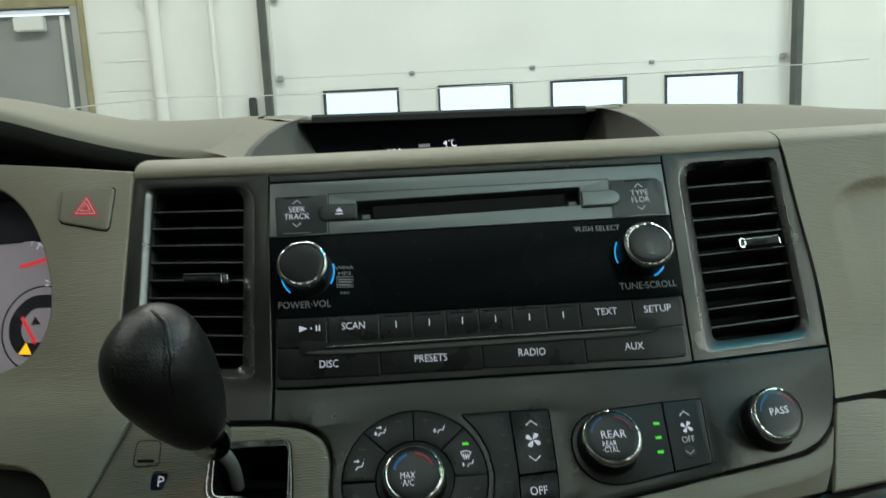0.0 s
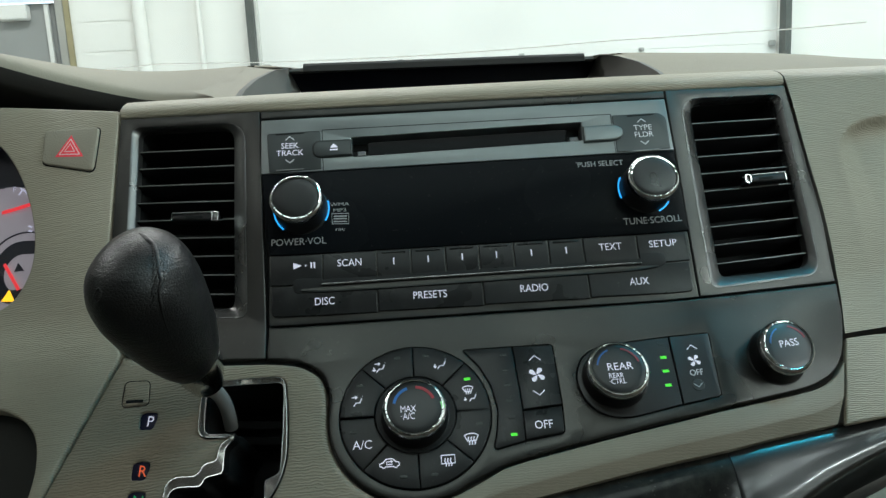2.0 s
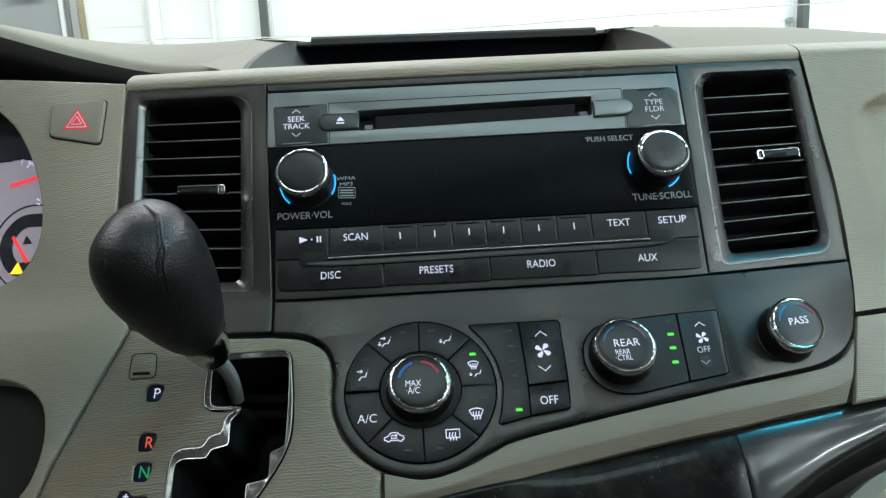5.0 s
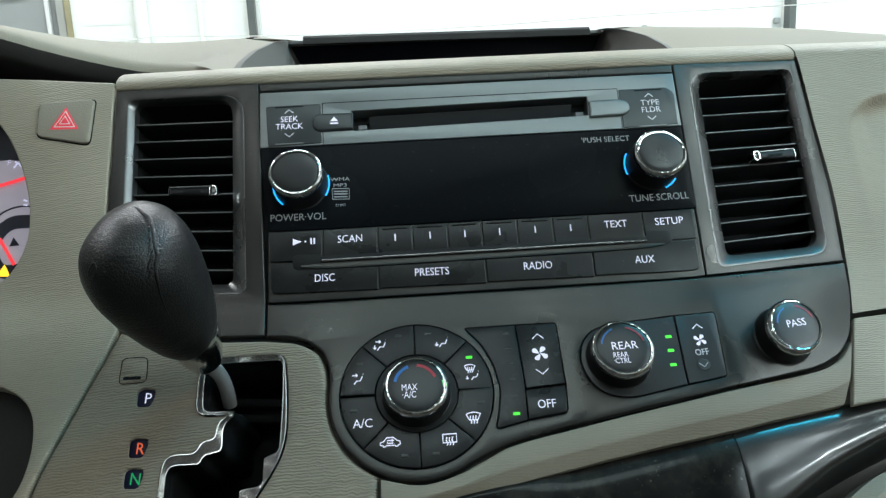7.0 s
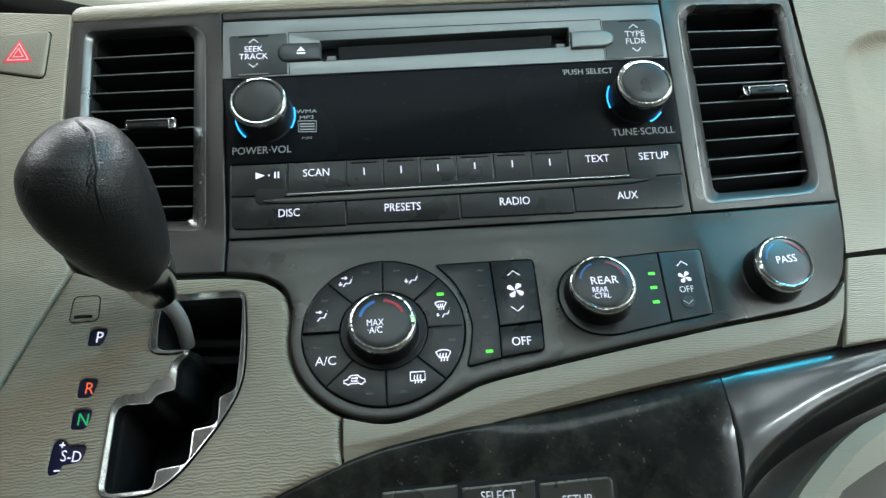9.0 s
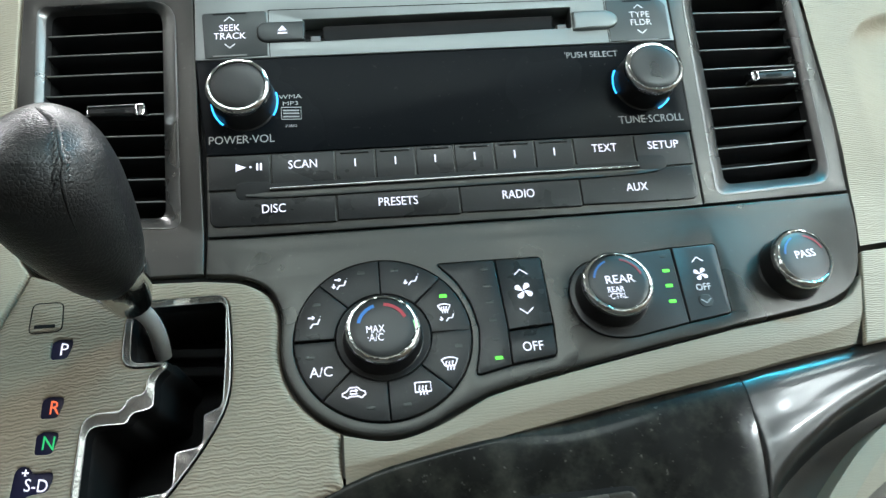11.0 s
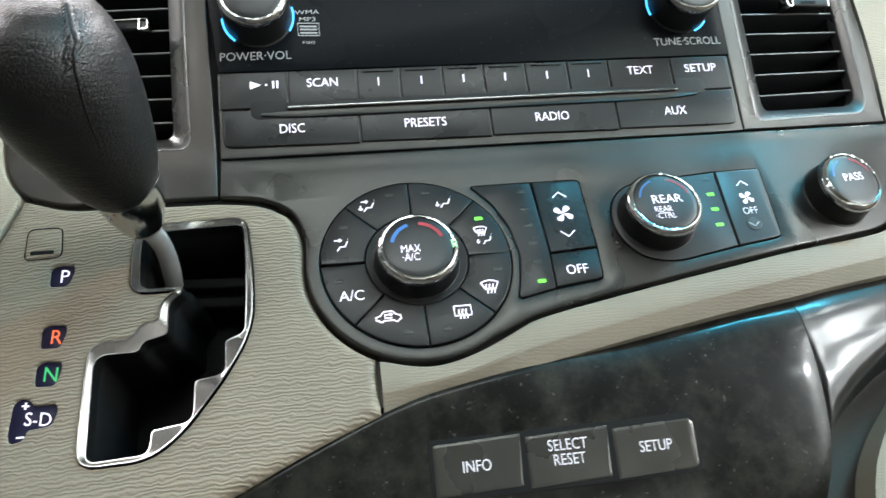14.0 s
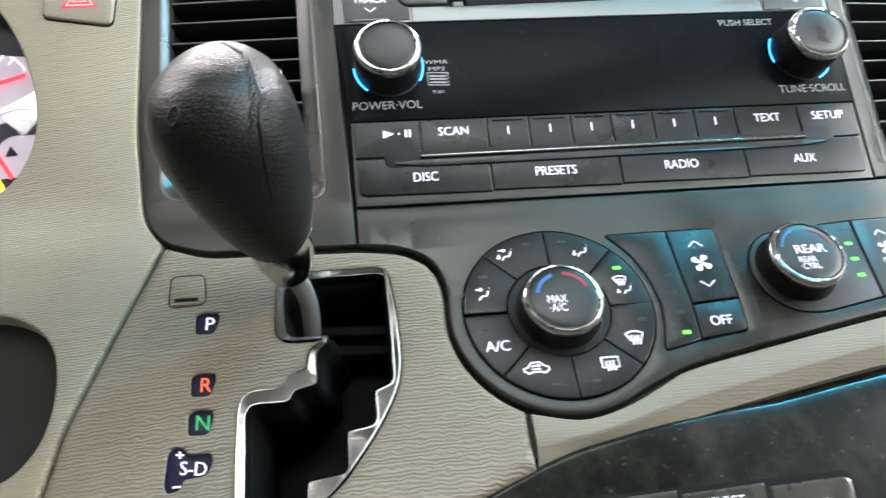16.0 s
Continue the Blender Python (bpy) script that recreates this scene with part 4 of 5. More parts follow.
for k, cx, ss in ((sk, -110.2, ((12.6, 1), (31.2, 0))), (tk, 110.2, ((13.2, 1), (31.6, 0)))):
    for s, up in ss:
        chevron(cx, s + 1.4 * (1 if up else -1) * 1, 2.6, up, k, 1.0, LITLOW)
    part("groove", plate(rounded([(cx - 8.5, 10.6), (cx + 8.5, 10.4), (cx + 8.5, 11.3), (cx - 8.5, 11.5)], 0.3), top=1.06, depth=0.3, rim=0.05), VOID, k)
    part("ridge", plate(rounded([(cx - 8.5, 35.2), (cx + 8.5, 35.0), (cx + 8.5, 35.8), (cx - 8.5, 36.0)], 0.3), top=1.25, depth=0.5, rim=0.1), SILVER, k)
ej = key(rounded([(-96.4, 19.5), (-93.5, 16.8), (-71.6, 16.9), (-71.8, 28.4), (-93.5, 28.6), (-96.4, 25.6)], [3, 3, 0.6, 0.6, 3, 3]), top=2.2, rim=1.4, material=SEEKKEY, name="eject_key")
part("eject_mark", plate([(-85.6, 22.6), (-80.8, 22.6), (-83.2, 19.7)], top=2.34, depth=0.1, rim=0.02), LIT, ej)
part("eject_bar", ribbon([[(-85.6, 24.0), (-80.8, 24.0)]], 0.9, 2.22), LIT, ej)
key(rounded([(72.2, 16.9), (92.0, 16.6), (97.2, 19.6), (97.2, 25.2), (92.0, 28.0), (71.6, 28.2)], [0.8, 4, 4, 4, 4, 0.8]), top=2.6, rim=1.6, material=FASCIA, name="disc_key")
X1 = [-122.4, -91.7, -60.2, -40.2, -19.9, 0.0, 20.5, 41.4, 62.0, 94.4, 125.4]
trough = [(-108.0, 105.6), (-104.0, 103.2), (102.0, 101.6)]
NAMES = ["", "SCAN", "", "", "", "", "", "", "TEXT", "SETUP"]
for i, nm in enumerate(NAMES):
    a, b = X1[i] + 0.35, X1[i + 1] - 0.35
    lo = 109.0
    out = rounded([(a, 90.9), (b, 90.9), (b, lo), (a, lo)], 0.35, 2)
    k = key(out, nm, ((a + b) / 2, 97.2), 4.3, wide=1.0 if nm == "SETUP" else 0.9)
    if 2 <= i <= 7:
        part("tick_mark", plate(rounded([((a + b) / 2 - 0.35, 95.8), ((a + b) / 2 + 0.35, 95.8), ((a + b) / 2 + 0.35, 100.0), ((a + b) / 2 - 0.35, 100.0)], 0.1, 1), top=1.02, depth=0.1, rim=0.02), LIT, k)
        part("ridge", plate(rounded([(a + 2.5, 92.0), (b - 2.5, 92.0), (b - 2.5, 92.9), (a + 2.5, 92.9)], 0.2, 1), top=1.35, depth=0.5, rim=0.25), BUTTON, k)
    if i == 0:
        part("play_mark", plate([(-108.6, 95.5), (-108.6, 99.5), (-103.6, 97.5)], top=1.02, depth=0.1, rim=0.02), LIT, k)
        part("pause_mark", ribbon([[(-98.2, 95.6), (-98.2, 99.4)], [(-96.4, 95.6), (-96.4, 99.4)], [(-101.9, 97.5), (-101.0, 97.5)]], 0.9, 0.92), LIT, k)
X2 = [-121.8, -60.6, 0.5, 62.4, 124.4]
for i, (nm, tx) in enumerate((("DISC", -90.9), ("PRESETS", -30.4), ("RADIO", 30.2), ("AUX", 92.1))):
    a, b = X2[i] + 0.35, X2[i + 1] - 0.35
    key(rounded([(a, 109.8), (b, 109.8), (b, 128.2), (a, 127.6)], [0.3, 0.3, 4 if i == 3 else 0.4, 4 if i == 0 else 0.4], 4), nm, (tx, 119.6), 4.4, wide=0.86)
# long trough with a chrome blade across both rows of keys
part("trough", plate(rounded([(-94.0, 106.6), (96.0, 105.6), (96.0, 110.9), (-94.0, 111.9)], 0.6, 3), top=0.94, depth=0.8, rim=0.3), BASE, radio)
for x0, x1, s0, s1, rr in ((-109.0, -93.0, 105.0, 114.6, (4.8, 0.4, 0.4, 4.8)), (95.0, 110.2, 102.4, 111.0, (0.4, 4.2, 4.2, 0.4))):
    part("finger_scoop", plate(rounded([(x0, s0), (x1, s0 + 0.6), (x1, s1), (x0, s1)], list(rr), 6), top=0.95, depth=0.8, rim=0.25), BASE, radio)
part("blade", plate(rounded([(-92.5, 108.9), (94.5, 107.9), (95.2, 109.4), (-92.8, 110.4)], 0.6), top=2.4, depth=2, rim=0.6), BLADE, radio, "thin polished blade")
rows = []
for k in range(25):
    x = -104.0 + 209.0 * k / 24
    e = 1.6 * abs(2 * k / 24 - 1) ** 12
    s0, s1 = 111.0 - 1.0 * k / 24 + e * 0.4, 114.6 - 1.4 * k / 24 - e
    rows.append([(x, -s0, 0.96), (x, -(s0 * 0.4 + s1 * 0.6), 1.05), (x, -s1, 1.72), (x, -s1 - 0.3, 1.0)])
part("trough_slope", loft(rows), TRIM, radio, smooth=60)


def knob(parent, cx, cs, r, h, cap_mat=None, ring=None, base_r=None, n=64):
    """A control knob: skirt, chrome ring and flat cap."""
    br = base_r or r * 1.02
    kb = part("knob", revolve(cx, cs, [(br + 1.0, -1.0), (br + 0.9, 0.5), (br + 0.2, 0.9), (r + 0.3, h - 4.2)], n), BASE, parent)
    part("chrome_ring", revolve(cx, cs, [(r + 0.1, h - 4.2), (r + 0.5, h - 3.4), (r + 0.35, h - 2.0), (r - 0.3, h - 0.7), (r - 1.3, h - 0.1), (r - 2.0, h - 0.2), (r - 2.1, h - 0.9)], n), CHROME, kb)
    part("cap", revolve(cx, cs, [(r - 2.1, h - 0.9), (r - 2.3, h - 0.55), (r - 3.2, h - 0.26), (r - 5.0, h - 0.02), (r * 0.4, h + 0.14), (0, h + 0.16)], n), cap_mat or CAP, kb)
    return kb


def arc_mark(parent, cx, cs, r, a0, a1, material, w, width=0.9):
    part("arc_mark", ribbon([circle(cx, cs, r, 16, a0, a1)], width, w), material, parent)


for cx, cs, a0, a1, nm in ((-103.6, 61.6, (182, 230), (-30, 16), "POWER·VOL"), (105.2, 61.0, (150, 200), (-68, -36), "TUNE·SCROLL")):
    kb = knob(radio, cx, cs, 14.4, 18.5, base_r=15.3)
    for u0, u1 in (a0, a1):
        part("light_arc", ribbon([circle(cx, cs, 16.4, 20, u0, u1)], 0.9, 0.6), BLUE, kb, "blue glowing arc")
lettering("POWER·VOL", -105.6, 82.2, 4.2, radio, 0.35, 0.95, PRINT)
lettering("TUNE·SCROLL", 106.8, 81.8, 4.2, radio, 0.35, 0.93, PRINT)
lettering("'PUSH SELECT", 79.6, 42.6, 3.4, radio, 0.35, 0.98, PRINT)
for s0, hh in ((59.2, 2.2), (63.0, 2.2), (75.5, 1.6)):
    lettering({59.2: "WMA", 63.0: "MP3", 75.5: "P1843"}[s0], -80.8, s0 + 0.6, hh, radio, 0.35, 1.45 if hh > 2 else 1.0, PRINT)
part("logo_block", ribbon([[(-85.6, 65.6), (-75.6, 66.0), (-75.7, 72.6), (-85.4, 72.2)]], 0.5, 0.36, closed=True), PRINT, radio)
part("logo_bars", ribbon([[(-84.6, 67.4), (-76.6, 67.7)], [(-84.6, 69.0), (-76.6, 69.3)], [(-84.6, 70.8), (-76.6, 71.1)]], 0.8, 0.36), PRINT, radio)

# ---- climate controls ----
clim = thing("climate_control", panel(20, 185, -6), "black climate control with round key ring and knobs", "climate control")


def led(x, s, parent, on=False, w=1.0, tilt=0.0):
    part("indicator", plate(rounded([(x - 1.75, s - 0.85), (x + 1.75, s - 0.85 + tilt), (x + 1.75, s + 0.85 + tilt), (x - 1.75, s + 0.85)], 0.3, 1), top=w + 0.12, depth=0.4, rim=0.08), GREEN if on else LEDOFF, parent,
         "lit green indicator" if on else "")


def at_icon(lines, x, s, k):
    return [[(x + px * k, s + py * k) for px, py in line] for line in lines]


SEATED = [[(-2.6, 3.0), (-1.2, 0.9), (0.9, 1.0), (2.0, -1.7)], [(2.3, -3.0), (2.5, -3.0)]]
FEET = [[(-4.0, -0.2), (-4.0, 2.2)], [(-4.9, 1.2), (-4.0, 2.2), (-3.1, 1.2)]]
HEADAIR = [[(-3.6, -2.4), (-0.6, -2.4)], [(-1.6, -3.3), (-0.6, -2.4), (-1.6, -1.5)]]
SCREENS = [[(-3.8, -2.2), (-2.0, -3.0), (0, -3.3), (2.0, -3.0), (3.8, -2.2), (2.3, 1.0), (-2.3, 1.0), (-3.8, -2.2)]]
WAVES = [[(dx, 3.2), (dx + 0.4, 1.8), (dx - 0.4, 0.4), (dx, -1.4)] for dx in (-1.5, 0, 1.5)]
REARSC = [[(-3.6, -3.0), (3.6, -3.0), (3.6, 1.6), (-3.6, 1.6), (-3.6, -3.0)]]
CARMARK = [[(-3.9, 1.6), (-5.2, 1.4), (-5.2, 0.0), (-3.4, -0.6), (-1.9, -2.5), (1.6, -2.6), (3.4, -0.9), (5.0, -0.4), (5.2, 1.2), (4.2, 1.6)], [(-2.2, 1.7), (2.4, 1.7)],
           [(-3.9, 1.6), (-3.6, 2.3), (-2.6, 2.3), (-2.2, 1.7)], [(2.4, 1.7), (2.8, 2.3), (3.8, 2.3), (4.2, 1.6)], [(1.6, 0.5), (-1.6, 0.5), (-1.6, -1.0), (1.4, -1.0)], [(0.7, -1.7), (1.6, -1.0), (0.7, -0.3)]]
RING_KEYS = [  # middle angle, icon place, lamp place, icon strokes, lettering
    (67, (-26.8, 163.4), (-35.3, 157.6), SEATED + FEET, ""), (22, (-13.1, 181.2), (-13.9, 173.4), None, ""), (-22, (-14.7, 207.4), (-9.8, 199.1), SCREENS + WAVES, ""),
    (-67, (-27.6, 217.8), (-34.9, 224.5), REARSC + WAVES, ""), (-112, (-57.3, 217.2), (-50.5, 224.6), CARMARK, ""), (-157, (-70.8, 206.4), (-75.5, 199.4), None, "A/C"),
    (157, (-72.7, 182.1), (-72.0, 173.3), SEATED + HEADAIR, ""), (112, (-60.1, 163.1), (-51.0, 157.9), SEATED + FEET + HEADAIR, "")]
for mid, ic, ld, strokes, txt in RING_KEYS:
    a0, a1 = mid - 22.5 + 0.35, mid + 22.5 - 0.35
    sect = circle(DC, DS, 39.5, 12, a0, a1) + circle(DC, DS, 21.6, 9, a1 - 0.3, a0 + 0.3)
    kk = part("key", plate(sect, top=1.0, depth=4, rim=0.5), BUTTON, clim)
    led(*ld, kk, on=(mid == 22))
    if txt:
        lettering(txt, *ic, 4.6, kk, 1.0, 0.92)
    elif strokes:
        part("icon", ribbon(at_icon(strokes, *ic, 0.95), 0.62, 1.0), LIT, kk)
    else:
        part("icon", ribbon(at_icon(SCREENS + WAVES, ic[0] - 1.0, ic[1] - 1.2, 0.75) + at_icon(SEATED, ic[0] + 1.4, ic[1] + 3.0, 0.8) + at_icon(FEET, ic[0] + 0.4, ic[1] + 3.0, 0.8), 0.55, 1.0), LIT, kk)
part("collar", revolve(DC, DS, [(21.4, -2), (21.3, 0.5), (20.8, 0.9), (17, 0.6)], 64), BASE, clim)
dk = knob(clim, DC - 0.3, DS + 0.8, 16.3, 12.5, base_r=17.6)
arc_mark(dk, DC - 0.3, DS + 0.8, 10.6, 108, 168, BLUEMARK, 12.65, 1.5)
arc_mark(dk, DC - 0.3, DS + 0.8, 10.6, 84, 20, REDMARK, 12.65, 1.5)
lettering("MAX", DC - 3.6, DS + 2.0, 3.5, dk, 12.65, 0.75)
lettering("·A/C", DC - 3.8, DS + 6.0, 3.5, dk, 12.65, 0.75)
part("pointer", ribbon([[(DC + 14.0, DS - 1.2), (DC + 14.6, DS + 2.6)]], 2.0, 12.2), glow("pale_green_pointer", (0.35, 0.9, 0.35), 0.35, (0.3, 0.6, 0.3)), dk)

fan_l = [(-14.6, 155.8), (12.6, 155.7), (13.6, 192), (12.6, 210), (-3.6, 213.8), (-0.8, 204), (1.0, 192), (-1.2, 178), (-6.5, 166)]
fl = part("lamp_strip", plate(rounded(fan_l, [1.2, 0, 0, 0, 2.5, 3, 3, 3, 3], 4), top=0.8, depth=4, rim=0.4), BUTTON, clim)
for i, s in enumerate((160.2, 169.5, 178.3, 187.6, 197.0, 206.5)):
    led(7.5, s, fl, on=(i == 5), w=0.8)
fk = part("key", plate(rounded([(13.3, 155.7), (35.2, 155.8), (34.9, 191.6), (14.2, 193.0)], [0.4, 2, 0.6, 0.4], 4), top=1.0, depth=4, rim=0.5), BUTTON, clim)


def fan_mark(x, s, r, parent, w):
    bm = bmesh.new()
    petal = [(0.05, 0.0), (0.30, -0.16), (0.70, -0.40), (0.95, -0.30), (1.0, 0.0), (0.85, 0.22), (0.45, 0.20), (0.15, 0.10)]
    for k in range(4):
        c, d = math.cos(radians(62 + 90 * k)), math.sin(radians(62 + 90 * k))
        vs = [bm.verts.new((x + r * (u * c - v * d), -s + r * (u * d + v * c), w + 0.1)) for u, v in petal]
        bm.faces.new(vs)
    part("fan_icon", bm, LIT, parent, fix=False)


fan_mark(24.2, 173.7, 4.6, fk, 1.0)
chevron(24.3, 163.5, 3.2, True, fk, 1.0)
chevron(24.0, 184.3, 3.2, False, fk, 1.0)
ok = part("key", plate(rounded([(14.0, 194.0), (34.8, 192.6), (33.8, 207.2), (13.4, 209.8)], [0.4, 0.4, 2.4, 0.6], 4), top=1.0, depth=4, rim=0.5), BUTTON, clim)
lettering("OFF", 23.6, 202.2, 4.5, ok, 1.0, 0.85)

rl = part("lamp_strip", plate(rounded([(45.3, 179), (47.6, 169), (55, 161), (71.9, 158.0), (101.0, 155.9), (98.9, 196.4), (68, 202), (55, 199), (47.5, 190)], [7, 7, 7, 6, 0.4, 0.4, 7, 7, 7], 4), top=0.6,
                              depth=4, rim=0.4), TRIM_EDGE, clim)
for i, s in enumerate((160.0, 168.3, 176.6, 185.0)):
    led(96.1 - 0.65 * i, s, rl, on=i > 0, w=0.6)
rk = part("key", plate(rounded([(101.7, 155.8), (125.0, 155.6), (121.3, 193.6), (99.6, 196.3)], [0.4, 2, 2, 0.4], 4), top=0.9, depth=4, rim=0.5), TRIM_EDGE, clim)
chevron(112.5, 163.5, 2.9, True, rk, 0.9)
fan_mark(112.0, 171.8, 3.7, rk, 0.9)
lettering("OFF", 111.2, 178.9, 3.6, rk, 0.9, 0.85, LITLOW)
part("worn_patch", revolve(110.2, 186.3, [(3.6, 0.85), (3.2, 1.2), (0, 1.3)], 24), CAP, rk)
chevron(110.2, 186.6, 2.4, False, rk, 1.3, PRINT)
for cx, cs, nm in ((66.0, 179.0, "REAR"), (162.3, 176.0, "PASS")):
    kb = knob(clim, cx, cs, 16.3, 13.5, base_r=17.2)
    arc_mark(kb, cx, cs, 11.4, 112, 168, FAINTBLUE, 13.65, 0.9)
    arc_mark(kb, cx, cs, 11.4, 76, 14, FAINTRED, 13.65, 0.9)
    if nm == "REAR":
        lettering(nm, cx + 0.4, cs - 0.8, 4.3, kb, 13.65, 0.95)
        lettering("REAR", cx - 2.6, cs + 4.4, 2.9, kb, 13.65, 0.8)
        lettering("·CTRL", cx - 2.4, cs + 7.8, 2.9, kb, 13.65, 0.8)
    else:
        lettering(nm, cx, cs - 1.0, 4.3, kb, 13.65, 0.95)

# ---- hazard switch ----
hz = thing("hazard_switch", panel(-257, 15, -3), "beige hazard warning switch with a red triangle", "hazard switch")
cap = part("rocker", plate(rounded([(-276.8, 0.2), (-237.6, -0.6), (-239.6, 31.0), (-276.6, 24.0)], [4, 3.5, 5, 4], 5), top=2.0, depth=4, rim=1.2), BEIGE_TOP, hz, "smooth beige rocker")
part("gap", plate(rounded([(-277.5, -0.4), (-236.9, -1.2), (-238.9, 32.0), (-277.3, 24.8)], [4, 3.5, 5, 4], 5), top=0.25, depth=1, rim=0.2), VOID, hz)
for n_, (k, m_) in enumerate(((1.06, HAZRED), (0.80, HAZPALE), (0.68, HAZRED), (0.42, HAZPALE), (0.32, HAZRED))):
    tri = [(-256.8, 14.4 - 9.4 * k), (-256.8 - 9.6 * k, 14.4 + 5.3 * k), (-256.8 + 9.6 * k, 14.4 + 5.7 * k)]
    part("triangle", plate(tri, top=2.06 + 0.06 * n_, depth=0.1, rim=0.02), m_, cap)


def sorted_loop(pts):
    """Puts the corners of a star-shaped outline in turning order."""
    cx, cs = sum(q[0] for q in pts) / len(pts), sum(q[1] for q in pts) / len(pts)
    return sorted(pts, key=lambda q: math.atan2(q[1] - cs, q[0] - cx))


# ---- instrument cluster ----
ic = thing("instrument_cluster", panel(-331, 62, -45), "grey instrument cluster with red needles behind an oval opening", "instrument cluster")
bm = bmesh.new()
lo = ccw(flat(oval))
ra = [[bm.verts.new((x, y, w)) for x, y in inset(lo, off)] for off, w in ((-1.0, -2), (0.5, -8), (1.0, -27))]
for a, b in zip(ra, ra[1:]):
    for i in range(len(a)):
        bm.faces.new((a[i], a[(i + 1) % len(a)], b[(i + 1) % len(a)], b[i]))
part("hood_wall", bm, BASE, ic)
part("face_plate", plate(oval, top=-26, depth=2, rim=0.2), DIALFACE, ic, "lilac-grey gauge face")
upper = [(x, s) for x, s in oval if s < 24] + [(-304, 29), (-318, 27.6), (-350, 29.6), (-378, 31)]
part("upper_gauge", plate(sorted_loop(upper), top=-25.6, depth=0.4, rim=0.1), GAUGEDARK, ic)
gr = part("fuel_gauge", revolve(-301.5, 92, [(31.0, -25.9), (30.8, -25.3), (30.0, -25.2), (29.8, -25.7)], 64), GAUGEDARK, ic)
part("gauge_band", ribbon([rounded([(-290, 72.5), (-312, 73), (-322, 86), (-321.5, 98), (-314, 108), (-296, 106)], [0, 14, 9, 8, 6, 0], 8)], 9.5, -25.6), GAUGEDARK, gr)
part("pump_mark", plate([(-309.6, 90.0), (-307.2, 83.6), (-302.2, 89.2)], top=-25.3, depth=0.2, rim=0.05), GAUGEDARK, gr)
part("needle", ribbon([[(-317.0, 84.6), (-310.5, 93.6), (-304.0, 102.9)]], 2.4, -24.8), NEEDLE, gr)
part("needle", ribbon([[(-323.6, 47.6), (-312, 44.6), (-301.5, 41.4)]], 2.6, -24.6), NEEDLE, ic, "glowing red needle")
lettering("F", -316.6, 29.8, 4.0, ic, -25.2, 1.0)
part("scale_mark", ribbon([[(-312.2, 29.2), (-308.6, 31.2), (-304.4, 35.4), (-302.6, 38.6)], [(-310.4, 30.4), (-312.6, 34.2)], [(-302.6, 57.4), (-299.6, 58.6)], [(-302.2, 60.8), (-299.2, 61.4)]], 1.3, -25.2), LIT, ic)
part("face_edge", ribbon([[(-350, 30.2), (-336, 29.4), (-324, 28.6)]], 0.9, -25.1), VOID, ic)
part("warning_lamp", plate([(-316.2, 110.6), (-306.4, 110.6), (-311.3, 102.6)], top=-24.9, depth=0.5, rim=0.1), AMBER, ic, "lit amber warning triangle")
lens = part("lens", plate(oval, top=-9, depth=0.6, rim=0.1), COVER, ic)
lens.visible_shadow = False

# ---- display under the hood on top of the dash ----
hood = thing("display_hood", (0, 0.70, 1.38), "dark taupe hood over a small clock display", "display hood")
FL = [(-0.151, 0.617, 1.3845), (-0.1475, 0.632, 1.3925), (-0.1425, 0.655, 1.4005), (-0.135, 0.685, 1.4075), (-0.1287, 0.715, 1.4112)]
FR = [(0.1456, 0.6145, 1.3840), (0.1425, 0.632, 1.3915), (0.138, 0.655, 1.3990), (0.131, 0.684, 1.4055), (0.1240, 0.711, 1.4092)]
TL, TR, BL, BR = Vector((-0.1334, 0.760, 1.4098)), Vector((0.1335, 0.760, 1.4091)), Vector((-0.1133, 0.752, 1.368)), Vector((0.1119, 0.757, 1.368))
for front, t, b, sx in ((FL, TL, BL, -1), (FR, TR, BR, 1)):
    k = len(front)
    outer = [Vector(p) + Vector((sx * 0.006, 0.006, -0.0005)) for p in front]
    down = []
    for p in front:
        y0, z0, y1 = (0.640, 1.391, 0.76) if sx < 0 else (0.625, 1.381, 0.76)
        (zc,) = between(CREST, sx * 0.158)
        g = min(1.0, max(0.0, (p[1] + 0.008 - y0) / (y1 - y0)))
        if sx < 0:
            xb_ = p[0] - 0.034
            (ly, lz), (zb,) = between(LIP, xb_), between(CREST, xb_)
            g = min(1.0, max(0.0, (p[1] + 0.006 - ly - 0.008) / (0.752 - ly)))
            down.append(Vector((xb_, p[1] + 0.006, lz + 0.0067 + (zb - lz - 0.0065) * math.sin(g * math.pi / 2))))
            continue
        down.append(Vector((sx * 0.1475, p[1] + 0.008, z0 + (zc - z0) * math.sin(g * math.pi / 2) + 0.0004)))
    back = [b + (t - b) * i / (k - 1) for i in range(k)]
    midl = [Vector(p) * 0.5 + q * 0.5 for p, q in zip(front, back)]
    edge = [Vector(p) + Vector((sx * 0.0012, 0.001, 0.0)) for p in front]
    part("outer_skin", loft([down, outer]), BEIGE_TOP, hood, "beige outer side", curved=False, smooth=12)
    tip, far = Vector(front[-1]), Vector((sx * 0.150, 0.80, between(CREST, sx * 0.150)[0] + 0.0004))
    ridge_ = Vector((tip.x, 0.79, between(CREST, tip.x)[0] - 0.0015))
    part("hood_corner", loft([[tip, tip + (ridge_ - tip) * 0.5, ridge_], [down[-1], down[-1] * 0.5 + far * 0.5, far]]), BEIGE_TOP, hood, "beige corner behind the hood", curved=False, smooth=60)
    part("side_wing", loft([outer, edge, [Vector(p) for p in front], midl, back]), WING, hood, curved=False, smooth=50)
top_l, top_r = Vector((-0.1187, 0.7315, 1.4141)), Vector((0.1150, 0.7275, 1.4112))
line = lambda p, q, n=8: [p + (q - p) * i / n for i in range(n + 1)]
